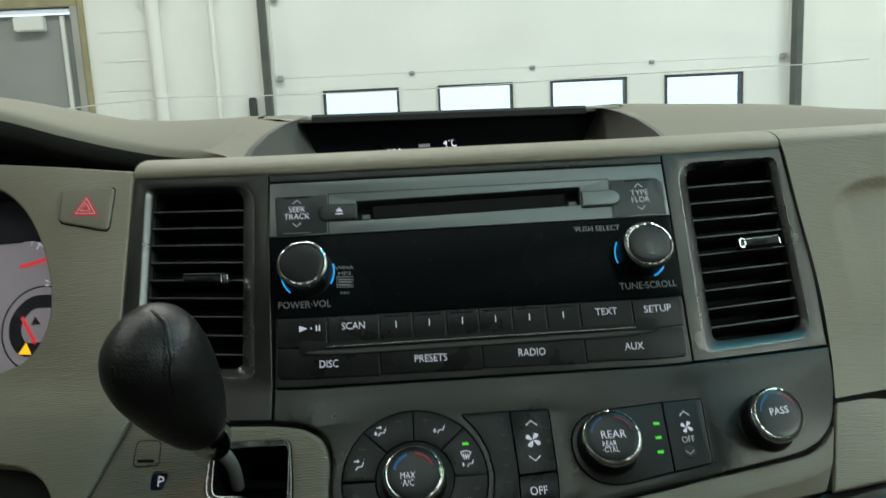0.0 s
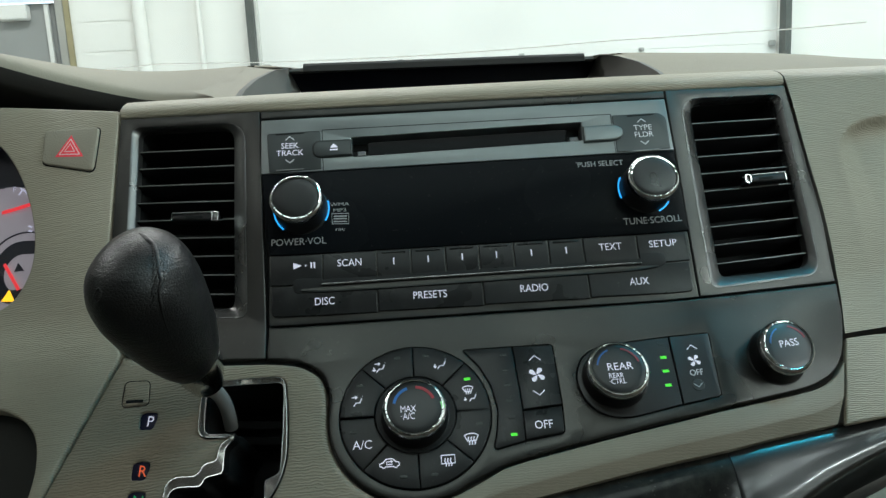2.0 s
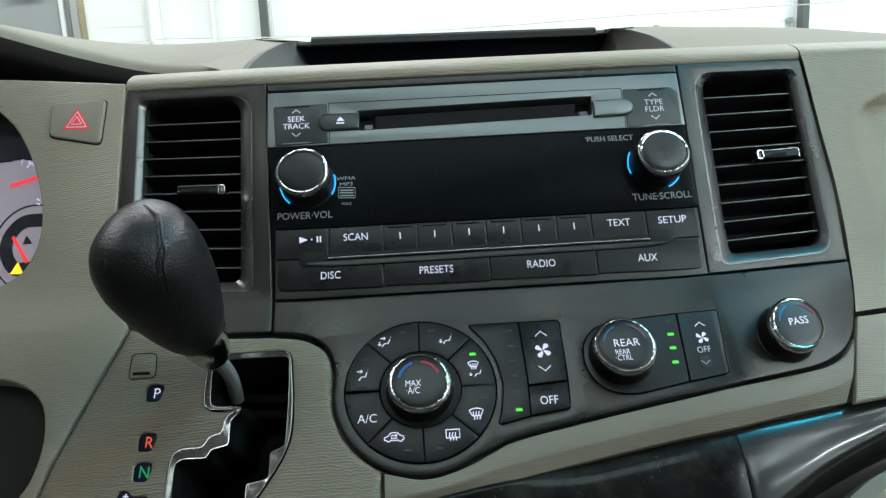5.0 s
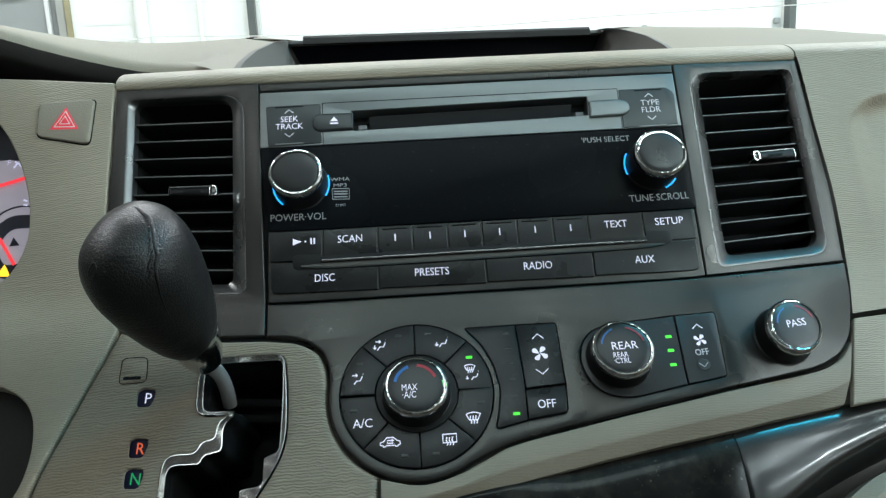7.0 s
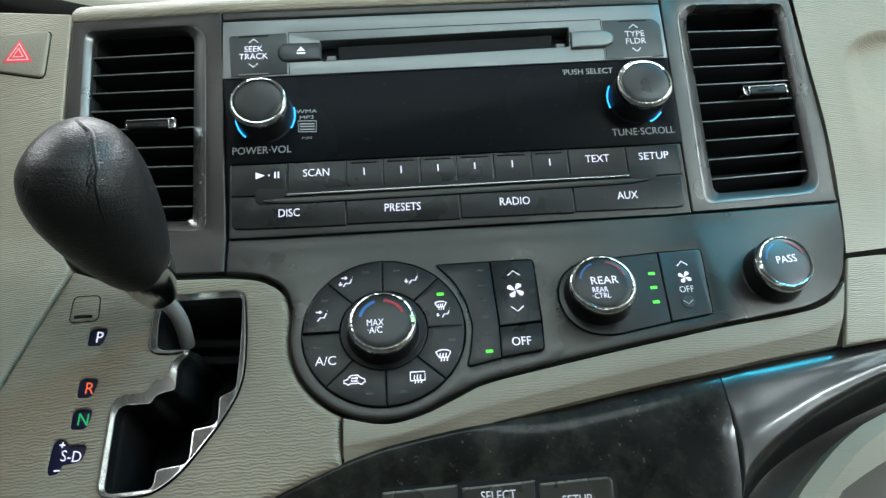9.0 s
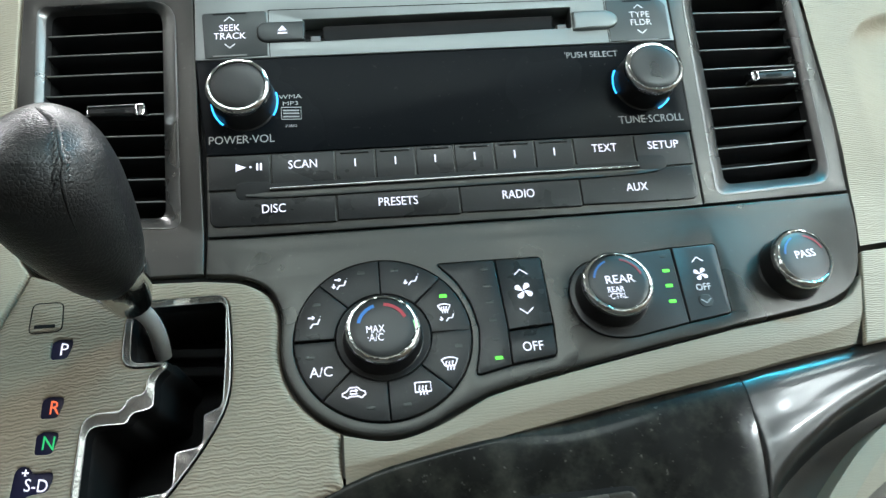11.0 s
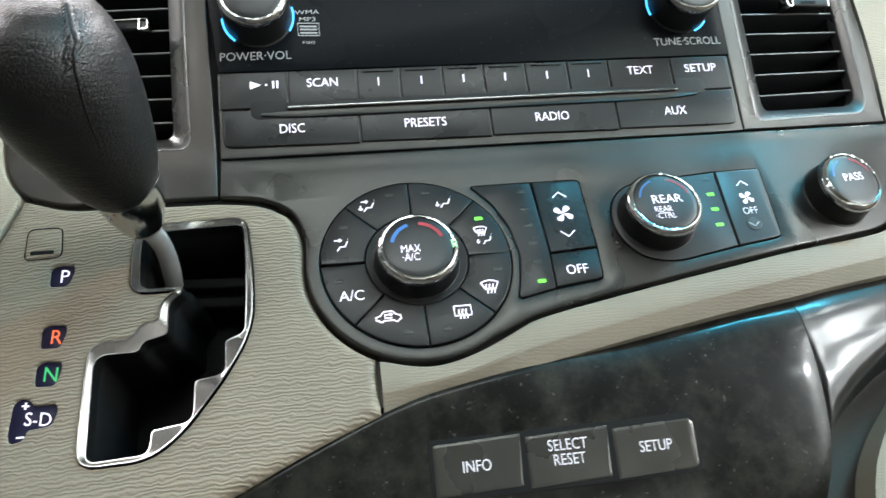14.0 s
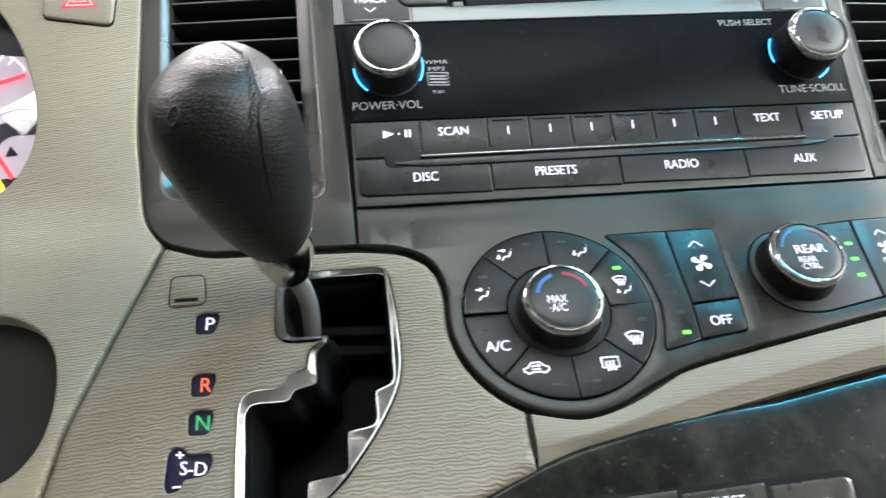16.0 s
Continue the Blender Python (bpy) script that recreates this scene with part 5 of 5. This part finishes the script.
part("brim", loft([line(top_l + Vector(p), top_r + Vector(p)) for p in ((0, 0.030, -0.0040), (0, 0.002, -0.0066), (0, -0.0022, -0.0058), (0, -0.0012, -0.0012), (0, 0.0014, 0.0006), (0, 0.006, 0.0010), (0, 0.07, -0.008))]),
     BRIM, hood, "grey rolled brim", curved=False, smooth=40)
part("brim_rail", loft([line(top_l + Vector((-dx, y, z)), top_r + Vector((dx * 0.85, y, z + 0.0008))) for dx, y, z in ((0.0155, 0.026, -0.0058), (0.0128, 0.008, -0.0060), (0.0124, 0.004, -0.0050), (0.0120, 0.005, -0.0028), (0.0120, 0.010, -0.0022), (0.0130, 0.05, -0.004))]),
     WING, hood, "recessed rail behind the brim", curved=False, smooth=40)
part("screen", loft([line(BL, BR), line(TL, TR)]), NAVY, hood, "dark clock screen", curved=False)
part("hood_floor", loft([[(-0.15, 0.612, 1.376), (0.146, 0.612, 1.376)], [BL, BR]]), VOID, hood, curved=False)


def on_screen(bm, x, z):
    for v in bm.verts:
        v.co = Vector((x + v.co.x / 1000, 0.7535 + (z - 1.372) * 0.28 + v.co.y / 1000 * 0.28 - 0.0008, z + v.co.y / 1000))
    return bm


part("clock_digits", on_screen(letters("4:51", 0, 0, 6.8, 0, 0.9), -0.0515, 1.3845), CLOCK, hood, curved=False, fix=False)
part("degree_digits", on_screen(letters("4°C", 0, 0, 6.8, 0, 0.75), -0.001, 1.3855), CLOCK, hood, curved=False, fix=False)
part("small_bars", on_screen(ribbon([[(-5, 0), (5, 0)]], 3.0, 0), -0.024, 1.384), LITLOW, hood, curved=False)

# ---- gear selector console ----
GATE_OUT = rounded([(-157.6, 167.6), (-112.2, 163.6), (-109.4, 192), (-109.4, 216), (-118.5, 234.5), (-134.5, 257.5), (-146.5, 267.6), (-172.2, 271.2), (-172.6, 245), (-172.2, 221.6), (-155.6, 220.0),
                    (-152.6, 213.4), (-146.0, 212.0), (-145.2, 203.4), (-139.6, 198.8), (-158.0, 200.2), (-158.4, 182)], [9, 7, 12, 14, 30, 24, 14, 8, 12, 9, 3, 4, 3, 5, 1.0, 7, 6], 6)
GATE_IN = rounded([(-155.0, 170.4), (-113.0, 167.2), (-112.2, 194), (-112.7, 217.6), (-120.2, 221.0), (-119.9, 234.4), (-131.2, 237.0), (-131.4, 252.6), (-146.2, 256.2), (-146.6, 264.8), (-169.2, 268.6), (-169.8, 245),
                   (-170.2, 226.8), (-153.2, 225.2), (-151.6, 220.6), (-142.2, 217.8), (-142.6, 204.4), (-137.8, 199.6), (-137.4, 196.4), (-154.6, 197.8), (-155.6, 182)],
                  [6, 4, 8, 3, 1.5, 4, 1.5, 4, 1.5, 4, 4, 8, 6, 2, 3, 2.5, 3.5, 0.8, 0.6, 5, 5], 5)
cons = thing("gear_console", panel(-150, 215, -6), "beige grained gear selector console with a stepped gate", "gear console")
arc_a = circle(DC, DS, 46.7, 14, 180, 243)
shell = poly([(-209.4, 151.2, 1.5), (-190, 157.0, 8), (-124, 154.8, 4), (-105, 156.6, 8), (-92.8, 164.6, 8), (-89.0, 177, 6)] + arc_a + [(-63.8, 256.2, 1), (-80, 261.8, 8), (-100, 270.5, 8),
             (-122, 281, 8), (-160, 300, 8), (-260, 332), (-249.2, 285, 8), (-240.6, 237, 8), (-226.6, 198, 8)])
BOXES = {}
for nm, s in (("P", 190.9), ("R", 218.5), ("N", 234.3)):
    BOXES[nm] = rounded([(-192.4, s - 3.4), (-189.0, s - 5.2), (-182.6, s - 5.0), (-182.0, s - 2.0), (-184.0, s + 4.8), (-192.0, s + 5.4)], [2, 2, 1.6, 2, 2, 2], 4)
BOXES["S-D"] = rounded([(-199.0, 246.5), (-196.4, 244.0), (-192.4, 245.0), (-190.8, 247.2), (-182.2, 246.2), (-181.4, 249.4), (-183.2, 254.6), (-191.8, 256.6), (-193.0, 260.6), (-198.0, 262.0), (-199.4, 259)],
                       [2, 2, 1.5, 1.0, 2, 2, 2, 1, 2, 2, 2], 4)
part("cover", plate(shell, [grow(GATE_OUT, 0.3)] + list(BOXES.values()), top=-0.2, depth=9, rim=4.2, hole_rim=0.9), BEIGE, cons, "beige grained cover")
band = bmesh.new()
for loop, w in ((GATE_OUT, 0.35), (GATE_IN, -0.9)):
    ring_ = [band.verts.new((x, y, w)) for x, y in ccw(flat(loop))]
    for q0, q1 in zip(ring_, ring_[1:] + ring_[:1]):
        band.edges.new((q0, q1))
bmesh.ops.triangle_fill(band, edges=band.edges[:], use_beauty=True)
part("gate_trim", band, GATEMETAL, cons, "polished metal gate surround sloping inward", smooth=24)
bm = bmesh.new()
lo = ccw(flat(GATE_IN))
wall = bmesh.new()
wa = [[wall.verts.new((x, y, w)) for x, y in inset(lo, off)] for off, w in ((-0.1, -0.8), (0.1, -3.0), (0.4, -6.0))]
for a, b in zip(wa, wa[1:]):
    for i in range(len(a)):
        wall.faces.new((a[i], a[(i + 1) % len(a)], b[(i + 1) % len(a)], b[i]))
part("outer_rim", ribbon([[(x, -y) for x, y in inset(ccw(flat(GATE_OUT)), 0.35)]], 0.5, 0.36, 0.25, closed=True), BLADE, cons, "thin bright rim of the gate surround")
part("inner_rim", ribbon([[(x, -y) for x, y in inset(ccw(flat(GATE_IN)), -0.25)]], 0.5, -0.85, 0.2, closed=True), BLADE, cons, "thin bright inner edge of the gate surround")
part("gate_wall", wall, WELL, cons, "black inner wall of the gate")
ra = [[bm.verts.new((x, y, w)) for x, y in inset(lo, off)] for off, w in ((0.35, -5.8), (1.6, -8.5), (2.0, -40))]
for a, b in zip(ra, ra[1:]):
    for i in range(len(a)):
        bm.faces.new((a[i], a[(i + 1) % len(a)], b[(i + 1) % len(a)], b[i]))
part("gate_well", bm, WELL, cons, "black gate well")
part("well_floor", plate(rounded([(-175, 165), (-105, 165), (-105, 275), (-175, 275)], 2), top=-38, depth=2, rim=0.3), WELL, cons)
for k, s in enumerate((181, 189)):
    part("well_slide", plate(rounded([(-160, s), (-112, s - 1), (-112, s + 4), (-160, s + 5)], 1), top=-22 - 3 * k, depth=6, rim=1), WELL, cons)
for nm, loop in BOXES.items():
    win = part("indicator_window", plate(loop, top=-1.5, depth=1, rim=0.1), WINDOWDARK, cons, "dark window of the gear indicator")
    cs = sum(p[1] for p in loop) / len(loop)
    if nm == "S-D":
        lettering("S-D", -188.8, 252.0, 5.2, win, -1.45, 0.92)
        part("plus_mark", ribbon([[(-195.8, 247.0), (-192.8, 247.0)], [(-194.3, 245.6), (-194.3, 248.4)]], 0.7, -1.45), LIT, win)
        part("minus_mark", ribbon([[(-196.0, 259.2), (-193.0, 258.9)]], 0.7, -1.45), LIT, win)
    else:
        lettering(nm, -186.4, cs + 0.8, 6.0, win, -1.45, 0.95, {"P": LIT, "R": REDLIT, "N": GREENLIT}[nm])
lock = part("lock_cover", plate(rounded([(-203.6, 168.8), (-190.0, 167.8), (-188.6, 181.4), (-203.4, 183.4)], [3, 3, 3, 3], 5), top=0.25, depth=1, rim=0.5), BEIGE, cons, "small shift lock cover")
part("lock_outline", ribbon([rounded([(-204.2, 168.2), (-189.4, 167.2), (-188.0, 182.0), (-204.0, 184.0)], 3.2, 5)], 0.5, -0.15, closed=True), VOID, cons)
part("lock_slit", plate(rounded([(-201.6, 179.6), (-191.6, 178.8), (-191.4, 180.6), (-201.6, 181.4)], 0.6, 3), top=0.42, depth=0.3, rim=0.05), VOID, lock)

# ---- beige strip below the trim ----
STRIP_T = [(-62.6, 234.6), (-43, 238.9), (-25, 235.2), (-8.5, 227.8), (1.6, 223.0), (31, 216.8), (92, 205.8), (124, 201.2), (177.4, 199.0), (190, 195.9), (197, 192.0), (204.5, 184.4)]
STRIP_B = [(-62.6, 255.4), (-46.7, 250.4), (-31.6, 247.3), (-1, 241.2), (23.3, 236.5), (61.4, 229.6), (101.8, 223.2), (131, 220.4), (150, 219.6), (188, 219.0)]
strip = thing("lower_strip", panel(60, 222, -6), "beige grained trim strip sloping below the climate panel", "trim strip")
rows = []
for i in range(61):
    f = i / 60
    xt, xb = -62.6 + 267.1 * f, -62.6 + 250.6 * f
    (t,), (b,) = between(STRIP_T, xt), between(STRIP_B, xb)
    row = []
    for g, w in ((0, -6), (0.02, -0.8), (0.07, 0.0), (0.35, 0.3), (0.58, 0.2), (0.66, -0.4), (0.82, -2.6), (1.0, -5.2), (1.0, -12)):
        row.append((xt + (xb - xt) * g, -(t + (b - t) * g), w))
    rows.append(row)
part("strip_face", loft([r[:6] for r in rows]), BEIGE_STRIP, strip, smooth=25)
part("strip_underside", loft([r[5:] for r in rows]), BEIGE_STRIP, strip, smooth=25)

# ---- storage lid with buttons ----
lid = thing("storage_lid", panel(0, 290, -20), "dusty glossy black storage lid with three grey buttons", "storage lid")


def sink(bm):
    """The lid stands steeper than the face above it: it falls back from the strip's edge."""
    for v in bm.verts:
        v.co.z -= 0.23 * (-v.co.y - (241 - 0.19 * min(126.0, v.co.x)))
    return bm


LID_T = [(-240, 328), (-160, 300.5), (-122, 281.5), (-100, 271), (-80, 262.4)] + [(x, s) for x, s in STRIP_B if x < 110] + [(131, 220.0), (150, 219.4), (188, 218.6), (230, 217.4), (275, 215.5)]


def lid_top(x):
    return between(LID_T, x)[0] - 1.2


def brow_roll(x, d, r=3.0):
    """How far the glossy surface has fallen at x, d below its rolled upper edge; the broad crown begins towards the sweep."""
    u = min(1.0, max(0.0, (x + 30) / 80))
    crown = (1.4 * max(0.0, 1 - d / 24.0) - 0.0042 * max(0.0, 40.0 - d) ** 2 - 0.015 * max(0.0, 14.0 - d) ** 2) * u * u * (3 - 2 * u)
    return crown - (r * (1 - math.sqrt(max(0.0, 1 - ((r - d) / r) ** 2))) if d < r else 0.0)


def lid_edge(s):
    """Where the lid ends against the sweep."""
    return between([(205, 119.5), (245, 120.2), (262, 120.0), (282, 117.4), (303, 109), (330, 97)], s)[0]


DOWN = [0, 0.15, 0.5, 1.1, 2.0, 3.2, 5, 7, 9, 12, 15, 18, 22, 26, 30, 35, 40, 48]
rows = []
for i in range(73):
    f = i / 72
    row = []
    for d in DOWN + [40 + 8 * k for k in range(2, 13)]:
        x = -240 + 360 * f
        for _ in range(4):
            x = -240 + (lid_edge(lid_top(x) + d) + 240) * f
        s_ = lid_top(x) + d
        e = lid_edge(s_) - x
        w = -1.8 + brow_roll(x, d) - (0.9 * (1 - e / 1.6) ** 2 * min(1.0, max(0.05, (s_ - 236) / 20)) if e < 1.6 else 0.0) - 0.05 * max(0.0, s_ - 288) ** 1.5
        row.append((x, -s_, w))
    rows.append(row)
rows.append([(x + 0.05, y, w - 5) for x, y, w in rows[-1]])
part("lid_panel", sink(loft(rows)), GLOSS, lid, "dusty piano black lid", smooth=50)
part("lid_shadow_gap", plate(poly([(q, lid_top(q) - 6) for q in [-240 + 365 * k / 40 for k in range(41)]] + [(125, 240), (-240, 345)]), top=-15, depth=1, rim=0.2), VOID, lid)
part("button_recess", sink(plate(rounded([(-48.0, 266.5), (59.2, 264.9), (58.0, 286.7), (-48.3, 288.1)], [2, 5, 3, 2], 5), top=-1.62, depth=1, rim=0.1)), VOID, lid)
BT = mat("grey_satin_button", (0.085, 0.080, 0.070), rough=0.30, metal=0.5, vary=0.12, large=20, bump=0.03, dust=0.08)
for a, b, body, tx, ts in ((-47.0, -12.2, "INFO", -30.6, 276.8), (-11.7, 22.5, "SELECT\nRESET", 5.0, 275.0), (23.0, 58.3, "SETUP", 40.1, 276.0)):
    r4 = [2.0, 4.5, 3.0, 1.0] if body == "SETUP" else [2.0 if body == "INFO" else 0.8, 0.8, 0.8, 0.8]
    out = rounded([(a, 267.7), (b, 266.2), (b - 1.2, 285.7), (a - 0.3, 287.1)], r4, 5)
    bt = part("button", sink(plate(out, top=-1.2, depth=4, rim=1.7)), BT, lid, "satin grey button", smooth=14)
    part("lettering", sink(letters(body, tx, ts, 4.0, -1.2, 0.84)), LITLOW, bt, fix=False)

# ---- glossy sweep and pocket on the passenger side ----
sweep_t = thing("glossy_sweep", panel(165, 245, -20), "dark grey glossy trim sweeping round a pocket", "trim panel")


def curve(pts, n=18):
    """A smooth line through a few (x, s) points."""
    out = []
    for i in range(n + 1):
        t = i / n * (len(pts) - 1)
        k = min(int(t), len(pts) - 2)
        u = t - k
        p0, p1, p2, p3 = [Vector(pts[max(0, min(len(pts) - 1, j))]) for j in (k - 1, k, k + 1, k + 2)]
        out.append(0.5 * ((2 * p1) + (p2 - p0) * u + (2 * p0 - 5 * p1 + 4 * p2 - p3) * u * u + (3 * p1 - p0 - 3 * p2 + p3) * u ** 3))
    return out


POCKET = [(104, 316), (110, 303), (117, 286), (126, 273), (138, 264.5), (150, 258.3), (169, 250.5), (188, 245), (215, 238.8), (275, 228)]
# depth across the sweep, from its rolled top edge to the lip of the pocket
RIDGE = [(0.0, 0.0), (0.3, -0.15), (0.5, -0.3), (0.66, 0.1), (0.74, 0.2), (0.82, -0.25), (0.88, -0.6), (0.95, -1.9), (1.0, -4.4)]
rows = []
for i in range(61):
    f = i / 60
    row = []
    for k in range(49):
        g = (k / 48) ** 1.5 if k < 24 else 0.3536 + (k - 24) / 24 * 0.6464
        x = 118 + 157 * f
        for _ in range(6):
            t_, p_ = lid_top(x), between(POCKET, x)[0]
            s_ = t_ + (p_ - t_) * g
            x0 = lid_edge(s_) + 0.55
            x = x0 + (275 - x0) * f ** 1.4
        e = x - x0
        w = -1.8 + brow_roll(x, s_ - t_) + between(RIDGE, g)[0] - (0.9 * (1 - e / 1.6) ** 2 * min(1.0, max(0.05, (s_ - 236) / 20)) if e < 1.6 else 0.0)
        row.append((x, -s_, w))
    x, y, w = row[-1]
    tail = [row[-1], (x + 1.2, y - 2.2, w - 5), (x + 3.0, y - 6.0, w - 13), (x + 4.5, y - 9.0, w - 38)]
    rows.append((row, tail))
rows.insert(0, ([(x - 0.05, y, w - 5) for x, y, w in rows[0][0]], [(x - 0.05, y, w - 5) for x, y, w in rows[0][1]]))
part("sweep_body", sink(loft([r[0] for r in rows])), GREYGLOSS, sweep_t, smooth=70)
part("pocket_wall", sink(loft([r[1] for r in rows])), BASE, sweep_t, "black inner wall of the pocket", smooth=70)
ring = thing("pocket_rim", panel(190, 280, -30), "pale beige rim round a dark pocket", "pocket")
R0 = curve([(118, 330), (135, 300), (149, 285), (165, 274), (187, 262), (213, 254), (270, 246)])
R1 = curve([(126, 336), (144, 304), (157, 290), (173, 279), (193, 268), (217, 261), (272, 253)])
R2 = curve([(135, 342), (156, 310), (170, 289), (182, 283), (203, 277), (224, 272), (274, 263)])
rows = [[(p.x, -p.y, w) for p in cv] for cv, w in ((R0, -34), (R0, -21.5), (R1, -18.5), (R2, -21), (R2, -42))]
part("rim", loft(rows[:3]), BEIGE_STRIP, ring, smooth=50)
part("rim_inside", loft(rows[2:]), BEIGE_STRIP, ring, smooth=50)
part("pocket_inside", plate([(100, 240), (300, 235), (300, 360), (100, 360)], top=-44, depth=2, rim=0.3), TAUPE, ring)

# ---- gear lever ----
lever = thing("gear_lever", (-0.1455, 0.475, 1.205), "black leather gear lever knob with raised seam on a chrome shaft", "gear lever")
B, T = Vector((-0.1530, 0.4640, 1.2470)), Vector((-0.1648, 0.4270, 1.3184))
ax = (T - B).normalized()
side_v = Vector((1, 0, 0)) - ax * ax.x
side_v.normalize()
front_v = ax.cross(side_v)
if front_v.y > 0:
    front_v = -front_v
KNOB = [(0.00, 0.0075, 0.0110), (0.05, 0.0120, 0.0160), (0.14, 0.0160, 0.0205), (0.28, 0.0200, 0.0248), (0.45, 0.0236, 0.0280), (0.62, 0.0256, 0.0300), (0.76, 0.0250, 0.0296), (0.87, 0.0217, 0.0264),
        (0.95, 0.0145, 0.0198), (0.99, 0.0073, 0.0098), (1.0, 0.0015, 0.0015)]



def knob_point(t, a, grow_=0.0):
    for (t0, r0, q0), (t1, r1, q1) in zip(KNOB, KNOB[1:]):
        if t <= t1:
            u = (t - t0) / (t1 - t0)
            r, q = r0 + (r1 - r0) * u + grow_, q0 + (q1 - q0) * u + grow_
            break
    length = (T - B).length
    skew = -0.0046 * math.sin(math.pi * min(1.0, t / 1.25) ** 1.3) - 0.0012 * t
    return B + ax * (length * t) + side_v * (r * math.cos(a) + skew) + front_v * (q * math.sin(a))


N = 48
rows = [[knob_point(t, 2 * math.pi * i / N) for i in range(N)] for t in [0, 0.025, 0.05, 0.09, 0.14, 0.2, 0.28, 0.36, 0.45, 0.54, 0.62, 0.69, 0.76, 0.82, 0.87, 0.91, 0.95, 0.975, 0.99, 1.0]]
bm = loft(rows, True)
bm.verts.ensure_lookup_table()
bm.faces.new(bm.verts[-N:])
kn = part("knob", bm, LEATHER, lever, "black leather knob", curved=False, smooth=80)
m_ = kn.modifiers.new("smooth", "SUBSURF")
m_.levels = m_.render_levels = 1
# folded seam from the crown down the front, puckered leather on both sides of it
SEAM = [(0.0, 0.985, -60), (0.12, 0.978, -22), (0.22, 0.962, -4), (0.32, 0.945, 14), (0.44, 0.905, 30), (0.56, 0.865, 38), (0.66, 0.83, 45), (0.78, 0.76, 51), (0.9, 0.62, 57), (1.0, 0.40, 62)]


def ridge(pts, widths, heights):
    rws = []
    for i, p in enumerate(pts):
        d = (pts[min(i + 1, len(pts) - 1)] - pts[max(i - 1, 0)]).normalized()
        o = (p - (B + ax * 0.045)).normalized()
        u = d.cross(o).normalized()
        rws.append([p + u * (widths[i] * math.cos(k * math.pi / 3)) + o * (heights[i] * math.sin(k * math.pi / 3)) for k in range(6)])
    return loft(rws, True)


def seam_at(f, shift=0.0, grow_=0.0):
    t_, a_ = between(SEAM, f)
    return knob_point(min(t_, 0.99), radians(a_ + shift), grow_)


pts = [seam_at(i / 60, 0.0, 0.0) for i in range(61)]
fade = [min(1.0, 0.25 + 0.15 * i, 0.08 + 0.035 * (60 - i)) for i in range(61)]
part("seam", ridge(pts, [0.0013 * f for f in fade], [0.0008 * f for f in fade]), LEATHER, kn, "folded leather seam", curved=False, smooth=80)
rnd = random.Random(7)
puck = bmesh.new()
for n_ in range(44):
    f = 0.30 + 0.42 * n_ / 44
    for sgn in (-1, 1):
        reach = rnd.uniform(4, 9) * sgn
        slant = rnd.uniform(-0.02, 0.05)
        pts = [seam_at(min(1.0, f + slant * q), reach * q + 2.0 * sgn, -0.0002) for q in (0.0, 0.33, 0.66, 1.0)]
        one = ridge(pts, [0.0006, 0.0007, 0.0006, 0.0002], [0.0007, 0.0006, 0.0004, 0.0001])
        me = bpy.data.meshes.new("fold")
        one.to_mesh(me)
        one.free()
        puck.from_mesh(me)
        bpy.data.meshes.remove(me)
part("puckered_leather", puck, LEATHER, kn, "small puckers in the leather", curved=False, smooth=80)
for t_, a_ in ((0.825, 47), (0.885, 117)):
    pts = [knob_point(t_ + 0.0024 * math.cos(2 * math.pi * k / 14) / 0.083, radians(a_) + 0.0024 * math.sin(2 * math.pi * k / 14) / 0.025, -0.0001) for k in range(15)]
    part("stud_ring", ridge(pts, [0.0007] * 15, [0.00035] * 15), LEATHER, kn, "leather ring round a sunk stud", curved=False, smooth=80)


def tube(path, radii, n=20, flat_=1.0):
    rws = []
    for i, (p, r) in enumerate(zip(path, radii)):
        p = Vector(p)
        d = (Vector(path[min(i + 1, len(path) - 1)]) - Vector(path[max(i - 1, 0)])).normalized()
        u = d.cross(Vector((0, 0, 1))).normalized() if abs(d.z) < 0.99 else Vector((1, 0, 0))
        v = d.cross(u)
        rws.append([p + u * (r * math.cos(2 * math.pi * k / n)) + v * (r * flat_ * math.sin(2 * math.pi * k / n)) for k in range(n)])
    bm = loft(rws, True)
    bm.faces.new([v for v in bm.verts[:n]])
    bm.faces.new([v for v in bm.verts[-n:]])
    return bm


lo_ = B - ax * 0.0155
foot = Vector((-0.1450, 0.4850, 1.2040))
part("collar", tube([B + ax * 0.006, B + ax * 0.001, B - ax * 0.006, B - ax * 0.012, lo_], [0.0136, 0.0132, 0.0116, 0.0094, 0.0078]), COLLAR, lever, "tapered polished collar", curved=False)
part("collar_end", tube([lo_ + ax * 0.001, lo_ - ax * 0.0016, lo_ - ax * 0.002], [0.0072, 0.0066, 0.0040]), BRUSHED, lever, curved=False)
bow_ = Vector((0.0022, 0.0, 0.0030))
part("shaft", tube([lo_ + (foot - lo_) * f + bow_ * math.sin(math.pi * f) for f in (0, 0.15, 0.3, 0.45, 0.6, 0.75, 0.9, 1.0)], [0.0042, 0.0042, 0.0041, 0.0040, 0.0040, 0.0040, 0.0040, 0.0040]), SHAFT, lever, "polished bent shaft", curved=False)
